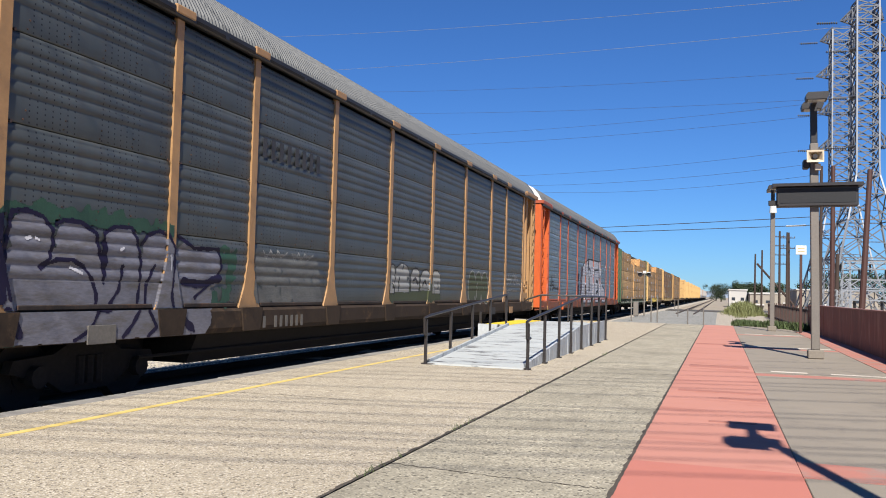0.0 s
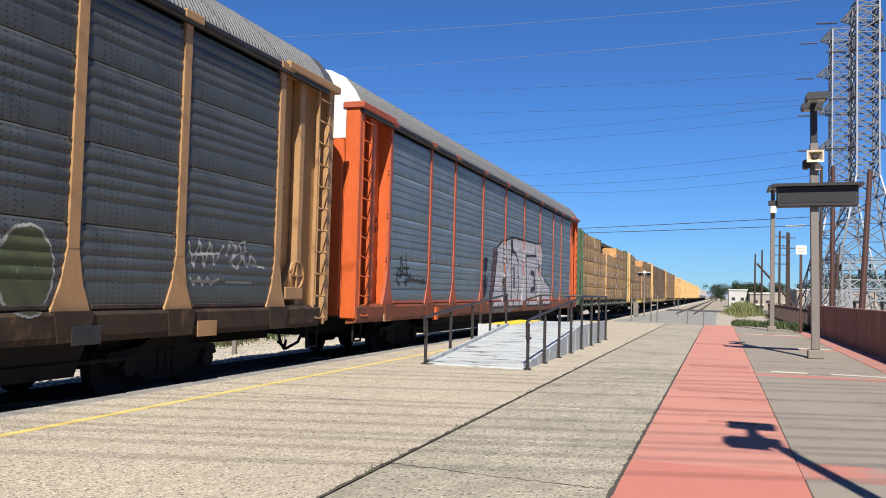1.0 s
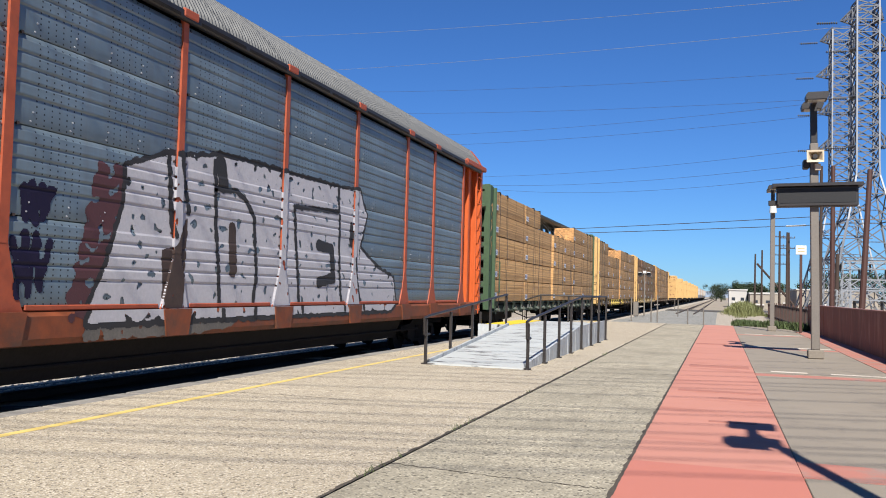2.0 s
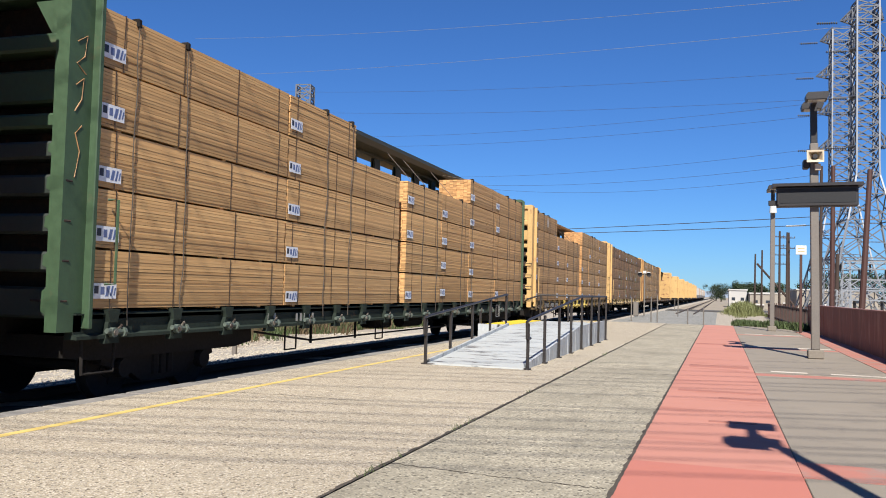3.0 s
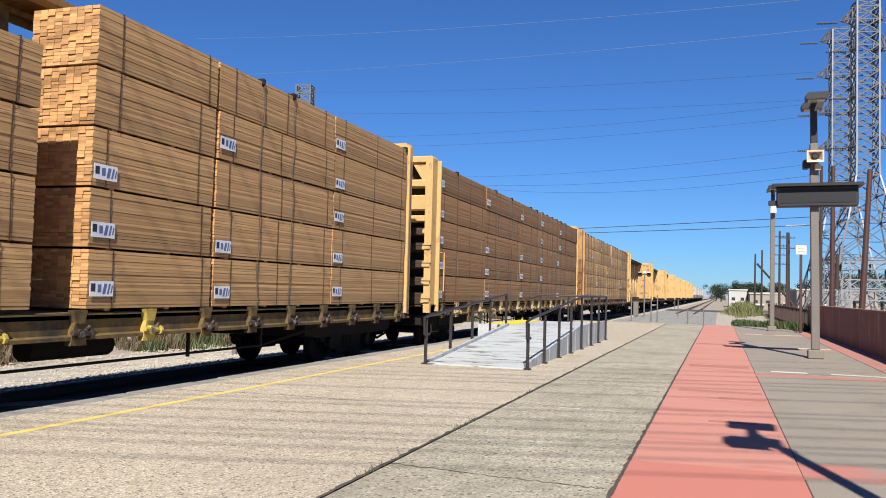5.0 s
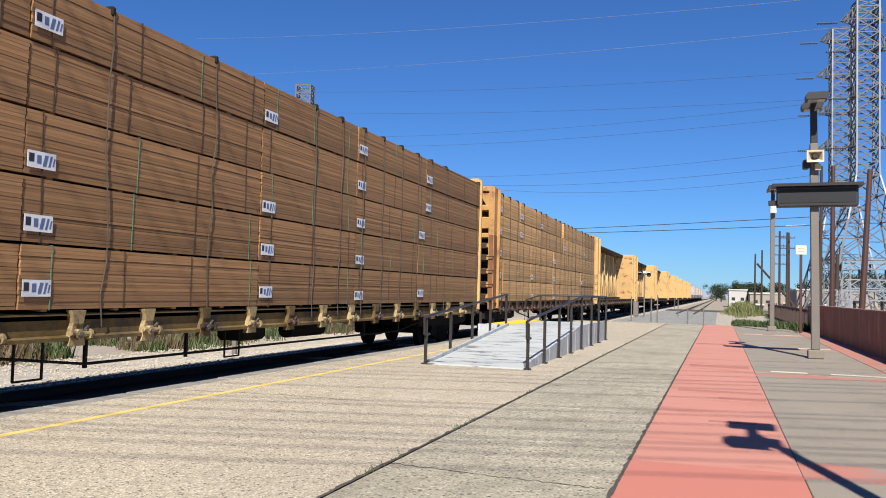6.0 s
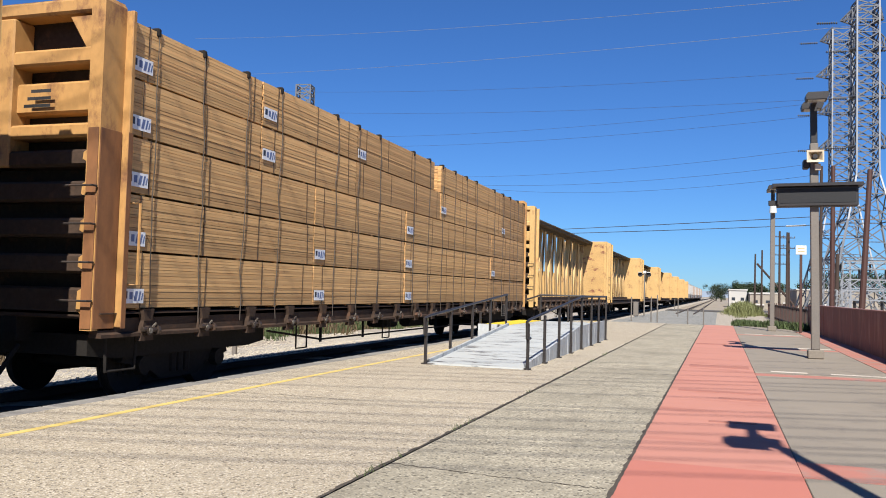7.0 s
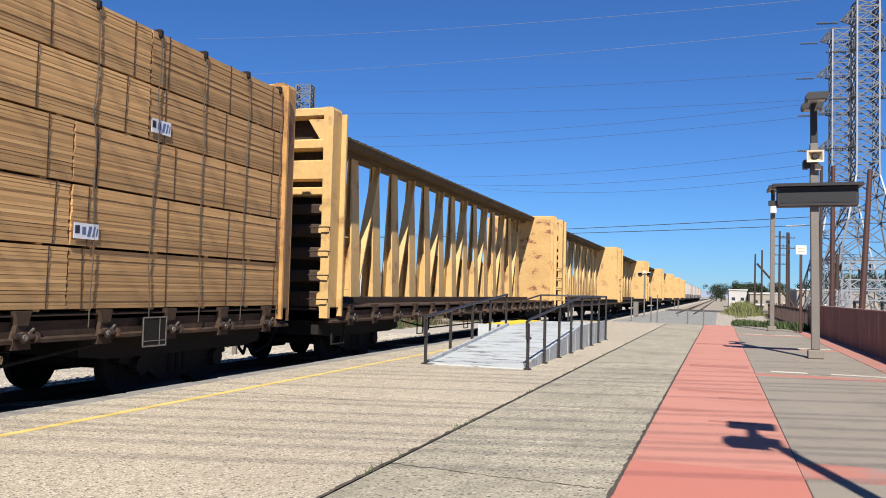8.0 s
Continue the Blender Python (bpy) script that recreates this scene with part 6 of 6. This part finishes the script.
def pylon(x, y, base, top_w, waist, height, arms, label, turn=0.0, material="lattice", thick=1.3):
    """A square lattice tower: four legs, bracing in bays, pointed crossarms."""
    p = thing("transmission_tower", (x, y, -0.6), label, "pylon", "transmission towers")
    p.rotation_euler = (0, 0, turn)

    def half(z):
        return base + (top_w - base) * min(1.0, z / waist) ** 0.8
    zs = [0.0]
    while zs[-1] < height - 0.5:
        zs.append(min(height, zs[-1] + max(1.15, half(zs[-1]) * 1.25)))
    cs = ((1, 1), (-1, 1), (-1, -1), (1, -1))
    for k, (a, b) in enumerate(cs):
        s = Shape()
        for z0, z1 in zip(zs, zs[1:]):
            s.bar((a * half(z0), b * half(z0), z0), (a * half(z1), b * half(z1), z1), 0.11 * thick)
        # nearer legs take the bright lattice: sunlight on them put into colour
        part("leg", s, "lattice_bright" if y < 120 else material, p)
    for k in range(4):
        (a, b), (c, d) = cs[k], cs[(k + 1) % 4]
        s = Shape()
        for i, (z0, z1) in enumerate(zip(zs, zs[1:])):
            h0, h1 = half(z0), half(z1)
            s.bar((a * h0, b * h0, z0), (c * h1, d * h1, z1), 0.07 * thick)
            s.bar((c * h0, d * h0, z0), (a * h1, b * h1, z1), 0.07 * thick)
            s.bar((a * h1, b * h1, z1), (c * h1, d * h1, z1), 0.075 * thick)
            if h0 > 1.6:
                hm = (h0 + h1) / 2
                zm = (z0 + z1) / 2
                s.bar((a * hm, b * hm, zm), ((a + c) / 2 * hm, (b + d) / 2 * hm, zm), 0.06 * thick)
                s.bar((c * hm, d * hm, zm), ((a + c) / 2 * h0, (b + d) / 2 * h0, z0), 0.06 * thick)
        tagged(part("bracing", s, material, p), kind="stuff")
    for z, reach_l, reach_r in arms:
        for way, reach in ((-1, reach_l), (1, reach_r)):
            if reach <= 0:
                continue
            h = half(z)
            tip = (way * (h + reach), 0, z + 0.1)
            s = Shape()
            for b in (-1, 1):
                s.bar((way * h, b * h, z), tip, 0.11)
                s.bar((way * h, b * h, z + 1.3), tip, 0.09)
                for q in (0.3, 0.6):
                    m0 = Vector((way * h, b * h, z)).lerp(Vector(tip), q)
                    m1 = Vector((way * h, b * h, z + 1.3)).lerp(Vector(tip), q)
                    s.bar(m0, m1, 0.06 * thick)
                    s.bar(m0, Vector((way * h, b * h, z + 1.3)).lerp(Vector(tip), q - 0.3), 0.06 * thick)
            for q in (0.0, 0.3, 0.6):
                m0 = Vector((way * h, -h, z)).lerp(Vector(tip), q)
                m1 = Vector((way * h, h, z)).lerp(Vector(tip), q)
                s.bar(m0, m1, 0.06 * thick)
            ar = tagged(part("crossarm", s, material, p), kind="stuff")
            ins = Shape().tube([(tip[0] - 0.25, 0, z - 0.1), (tip[0] - 2.1, 0, z - 0.1)], 0.03, 6)
            for i in range(9):
                ins.tube([(tip[0] - 0.3 - i * 0.2, 0, z - 0.1), (tip[0] - 0.38 - i * 0.2, 0, z - 0.1)], 0.12, 8)
            part("insulator_string", ins, "dark_metal", ar)
    return p


pylon(12.5, 85.0, 4.6, 0.95, 13.5, 29.4, ((16.0, 0.4, 1.6), (20.6, 0.4, 1.6), (25.0, 0.4, 1.6), (27.7, 1.2, 0.6)), "galvanised steel lattice transmission tower", 0.12)
pylon(12.3, 100.0, 4.2, 1.0, 15.0, 31.5, ((18.3, 1.3, 0.5), (22.2, 1.3, 0.5), (26.3, 1.5, 0.5), (30.2, 1.1, 0.4)), "grey steel lattice transmission tower with crossarms", 0.05)
pylon(-68.3, 130.0, 4.5, 1.25, 22.0, 36.4, ((30, 3.0, 3.0), (25, 3.0, 3.0)), "distant lattice transmission tower behind the train", 0.2, thick=2.0)


def gantry(x, y, w, h, label):
    p = thing("substation_gantry", (x, y, -0.6), label, "substation frame", "substation frames")
    for sx in (0, w):
        s = Shape()
        n = 7
        for a, b in ((-0.35, -0.35), (0.35, -0.35), (0.35, 0.35), (-0.35, 0.35)):
            s.bar((sx + a, b, 0), (sx + a * 0.7, b * 0.7, h), 0.055)
        for i in range(n):
            z0, z1 = h * i / n, h * (i + 1) / n
            s.bar((sx - 0.33, -0.33, z0), (sx + 0.33, -0.33, z1), 0.05)
            s.bar((sx + 0.33, 0.33, z0), (sx - 0.33, 0.33, z1), 0.05)
            s.bar((sx - 0.33, 0.33, z0), (sx - 0.33, -0.33, z1), 0.05)
        part("column", s, "lattice_bright", p)
    s = Shape()
    for b in (-0.3, 0.3):
        for z in (h - 0.6, h):
            s.bar((0, b, z), (w, b, z), 0.07)
    n = int(w / 0.8)
    for i in range(n):
        s.bar((w * i / n, -0.3, h - 0.6), (w * (i + 1) / n, -0.3, h), 0.05)
        s.bar((w * i / n, 0.3, h), (w * (i + 1) / n, 0.3, h - 0.6), 0.05)
    part("beam", s, "lattice_bright", p)
    for i in range(3):
        q = w * (i + 0.5) / 3
        part("insulator_string", Shape().tube([(q, 0, h - 0.6), (q, 0, h - 1.5)], 0.09, 8), "dark_metal", p)


for x, y, w, h in ((9.3, 72, 5.5, 5.0), (8.2, 64, 6.0, 3.4), (10.0, 92, 8.0, 6.2), (7.2, 58, 4.6, 2.6)):
    gantry(x, y, w, h, "pale steel lattice substation frame")


def wire(a, b, sag, r, material, label):
    a, b = Vector(a), Vector(b)
    pts = []
    for i in range(17):
        u = i / 16
        q = a.lerp(b, u)
        q.z -= sag * 4 * u * (1 - u)
        pts.append(q)
    ob = part("overhead_wire", Shape().tube(pts, r, 5), material)
    tagged(ob, label, "wire", "overhead wires")


# the spans between the towers, carried on past them
SPANS = [((-70.3, 125, 43.9), (1.7, 92, 32.5), 1), ((-63.8, 125, 37.7), (12.5, 92, 29.6), 1), ((-65.2, 125, 34.4), (9.6, 92, 24.4), 0), ((-63.5, 125, 30.9), (9.9, 92, 21.6), 0),
         ((-50.3, 125, 24.9), (8.8, 92, 19.9), 0), ((-50.4, 125, 26.5), (8.8, 92, 21.2), 0), ((-37.0, 125, 19.8), (9.1, 92, 16.6), 0), ((-32.5, 125, 18.4), (8.3, 92, 15.0), 0), ((-25.5, 125, 17.3), (8.9, 92, 13.9), 0)]
for a, b, bright in SPANS:
    a, b = Vector(a), Vector(b)
    wire(a + (a - b) * 0.35, b + (b - a) * (0.35 if bright else 0.02), 1.2, 0.021 if bright else 0.015, "wire_bright" if bright else "wire", "thin transmission wire across the sky")
for z0, z1 in ((6.95, 6.83), (7.10, 6.27)):
    wire((-59.5, 89, z0 - 0.3), (6.9, 60, z1), 0.3, 0.025, "wire", "dark telephone cable across the tracks")
tagged(part("cable_splice", Shape().tube([(4.2, 61.3, 6.25), (5.4, 60.75, 6.26)], 0.05, 8), "sign_white"), "white splice sleeve on the telephone cable", "cable splice")

# conductors above the platform, whose shadows cross it
for y in (6.85, 7.5, 7.98, 8.3, 8.9, 9.55, 10.3, 10.7, 12.1, 13.3, 13.95, 14.5, 15.4, 16.3, 17.8, 19.4):
    z = 14.0
    k = z / math.tan(SUN_EL)
    ox, oy = 0.262 * k, -0.965 * k + y
    wire((ox - 60, oy - 60 * 0.285, z), (ox + 60, oy + 60 * 0.285, z), 0.0, 0.0165, "wire", "transmission wire high over the platform")


# ---- plants, distance ---------------------------------------------------------
def blades(s, rng, x, y, z, n, h, spread):
    for _ in range(n):
        a, r = rng.uniform(0, 6.283), spread * math.sqrt(rng.random())
        bx, by = x + math.cos(a) * r, y + math.sin(a) * r
        hh = h * rng.uniform(0.5, 1.0)
        b = rng.uniform(0, 6.283)
        w = 0.012 + hh * 0.02
        tx, ty = bx + math.cos(b) * hh * 0.4, by + math.sin(b) * hh * 0.4
        px, py = -math.sin(b) * w, math.cos(b) * w
        s.add([(bx - px, by - py, z), (bx + px, by + py, z), ((bx + tx) / 2 + px * 0.8, (by + ty) / 2 + py * 0.8, z + hh * 0.6), ((bx + tx) / 2 - px * 0.8, (by + ty) / 2 - py * 0.8, z + hh * 0.6), (tx, ty, z + hh)],
              [(0, 1, 2, 3), (3, 2, 4)])


def weeds():
    rng = random.Random(21)
    s = Shape()
    for _ in range(330):
        u = rng.random()
        x = 1.0 + 2.7 * u ** 1.3 + rng.uniform(-0.15, 0.15)
        y = 46.8 - 6.5 * u + rng.uniform(-1.0, 1.6)
        blades(s, rng, x, max(y, 40.2), -0.1 if y > 43 else 0.0, 30, rng.uniform(0.15, 0.42), 0.3)
    tagged(part("weeds", s, "weed"), "green weeds at the end of the platform", "weeds", kind="stuff")
    s = Shape()
    for _ in range(420):
        x, y = rng.gauss(2.3, 0.9), rng.gauss(92, 6)
        blades(s, rng, x, y, -0.4, 34, 1.5 * math.exp(-((x - 2.3) / 1.5) ** 2) * rng.uniform(0.5, 1.1), 0.5)
    tagged(part("shrubs", s, "shrub"), "olive green roadside shrubs past the gravel", "shrubs", kind="stuff")
    s, d = Shape(), Shape()
    for _ in range(1700):
        x, y = rng.uniform(-21, -14.6), rng.uniform(6, 60)
        if noise.noise((x * 0.5, y * 0.35, 7)) < -0.05:
            continue
        blades(s if rng.random() < 0.55 else d, rng, x, y, -0.65, 34, rng.uniform(0.2, 0.62), 0.38)
    tagged(part("weeds", s, "weed"), "green weeds beyond the track", "weeds", kind="stuff")
    tagged(part("dry_weeds", d, "dry_weed"), "dry brown weeds beyond the track", "weeds", kind="stuff")


weeds()


def tree(x, y, h, w, seed, label):
    rng = random.Random(seed)
    t = thing("tree", (x, y, -0.6), label, "tree", "distant trees")
    tr = Shape().tube([(0, 0, 0), (0.1, 0, h * 0.35), (0.0, 0.1, h * 0.7)], 0.22, 8, 0.08)
    for i in range(6):
        a = i * 1.05 + rng.uniform(-0.3, 0.3)
        tr.tube([(0.05, 0, h * 0.35), (math.cos(a) * w * 0.3, math.sin(a) * w * 0.3, h * rng.uniform(0.55, 0.8))], 0.08, 5, 0.03)
    part("trunk", tr, "wood_pole", t)
    s = Shape()
    centres = [(rng.gauss(0, w * 0.28), rng.gauss(0, w * 0.28), h * rng.uniform(0.22, 0.9)) for _ in range(34)]
    for cx, cy, cz in centres:
        for _ in range(110):
            d = Vector((rng.gauss(0, 1), rng.gauss(0, 1), rng.gauss(0, 0.8)))
            d = d.normalized() * w * 0.17 * rng.random() ** 0.4
            p = Vector((cx, cy, cz)) + d
            u = Vector((rng.uniform(-1, 1), rng.uniform(-1, 1), rng.uniform(-0.6, 0.6))).normalized() * rng.uniform(0.1, 0.24)
            v = u.cross(Vector((rng.uniform(-1, 1), rng.uniform(-1, 1), 1))).normalized() * 0.12
            s.add([p - u, p + v, p + u, p - v], [(0, 1, 2, 3)])
    part("crown", s, "leaf", t)


for i, (x, y, h, w) in enumerate(((4.2, 220, 5.4, 5.0), (5.6, 228, 6.2, 6), (8.0, 232, 5.8, 5.5), (9.5, 225, 5.2, 5), (24, 190, 8, 7), (17, 170, 6.0, 6), (21, 160, 6.6, 6), (27, 165, 7, 7), (13, 210, 5.5, 5.5), (0.5, 330, 7, 7), (-1.5, 400, 7, 7))):
    tree(x, y, h, w, 40 + i, "dark green leafy tree in the distance")


def building(x0, x1, y0, y1, h, label, wall_m="building_white"):
    b = thing("building", ((x0 + x1) / 2, y0, -0.6), label, "building", "distant buildings")
    w = (x1 - x0) / 2
    part("wall", Shape().box(-w, w, 0, y1 - y0, 0, h), wall_m, b)
    part("roof", Shape().bbox(-w - 0.15, w + 0.15, -0.15, y1 - y0 + 0.15, h, h + 0.25, 0.03), "building_white", b)
    n = 2
    for i in range(n):
        c = -w + 2 * w * (i + 0.5) / n
        part("window", Shape().bbox(c - 0.3, c + 0.3, -0.03, 0.02, h * 0.45, h * 0.62, 0.01), "glass_dark", b)
    part("awning", Shape().prism([(-0.9, h * 0.3), (0, h * 0.38), (0, h * 0.33)], 0, -w * 0.6, w * 0.2), "building_white", b)


building(1.6, 4.6, 160, 172, 3.2, "low white commercial building far off")
building(4.8, 8.5, 150, 165, 2.6, "low tan flat-roofed building far off", "building_tan")
building(12, 24, 150, 170, 3.4, "long tan low building beyond the substation", "building_tan")
building(9, 30, 200, 215, 3.0, "long tan low warehouse beyond the substation", "building_tan")
building(-75, -48, 115, 135, 4.2, "pale warehouse beyond the railway")


def hills():
    s = Shape()
    n = 60
    v = []
    for i in range(n):
        x = -2600 + 5200 * i / (n - 1)
        v += [(x, 4300, -5), (x, 4300, 28 + 26 * (noise.noise((i * 0.23, 0, 3)) + 0.5 * noise.noise((i * 0.6, 1, 3))))]
    s.add(v, [(2 * i, 2 * i + 2, 2 * i + 3, 2 * i + 1) for i in range(n - 1)])
    setting("backdrop", s, "hill", "low hazy blue hills on the horizon", "hills")


hills()


def motions():
    for ob, x, y, z in moving:
        walk(ob, [(t, pose(x, y - SPEED * t, z)) for t in (0.0, 4.0, 8.0)])
    # the wheels roll on the rail
    step = math.degrees(SPEED / FPS / 0.415)
    steps = [(i / FPS, step * i) for i in range(8 * FPS + 1)]
    for w, dy in turning:
        walk(w, [(t, pose(0, dy, 0.42, a)) for t, a in steps])


motions()
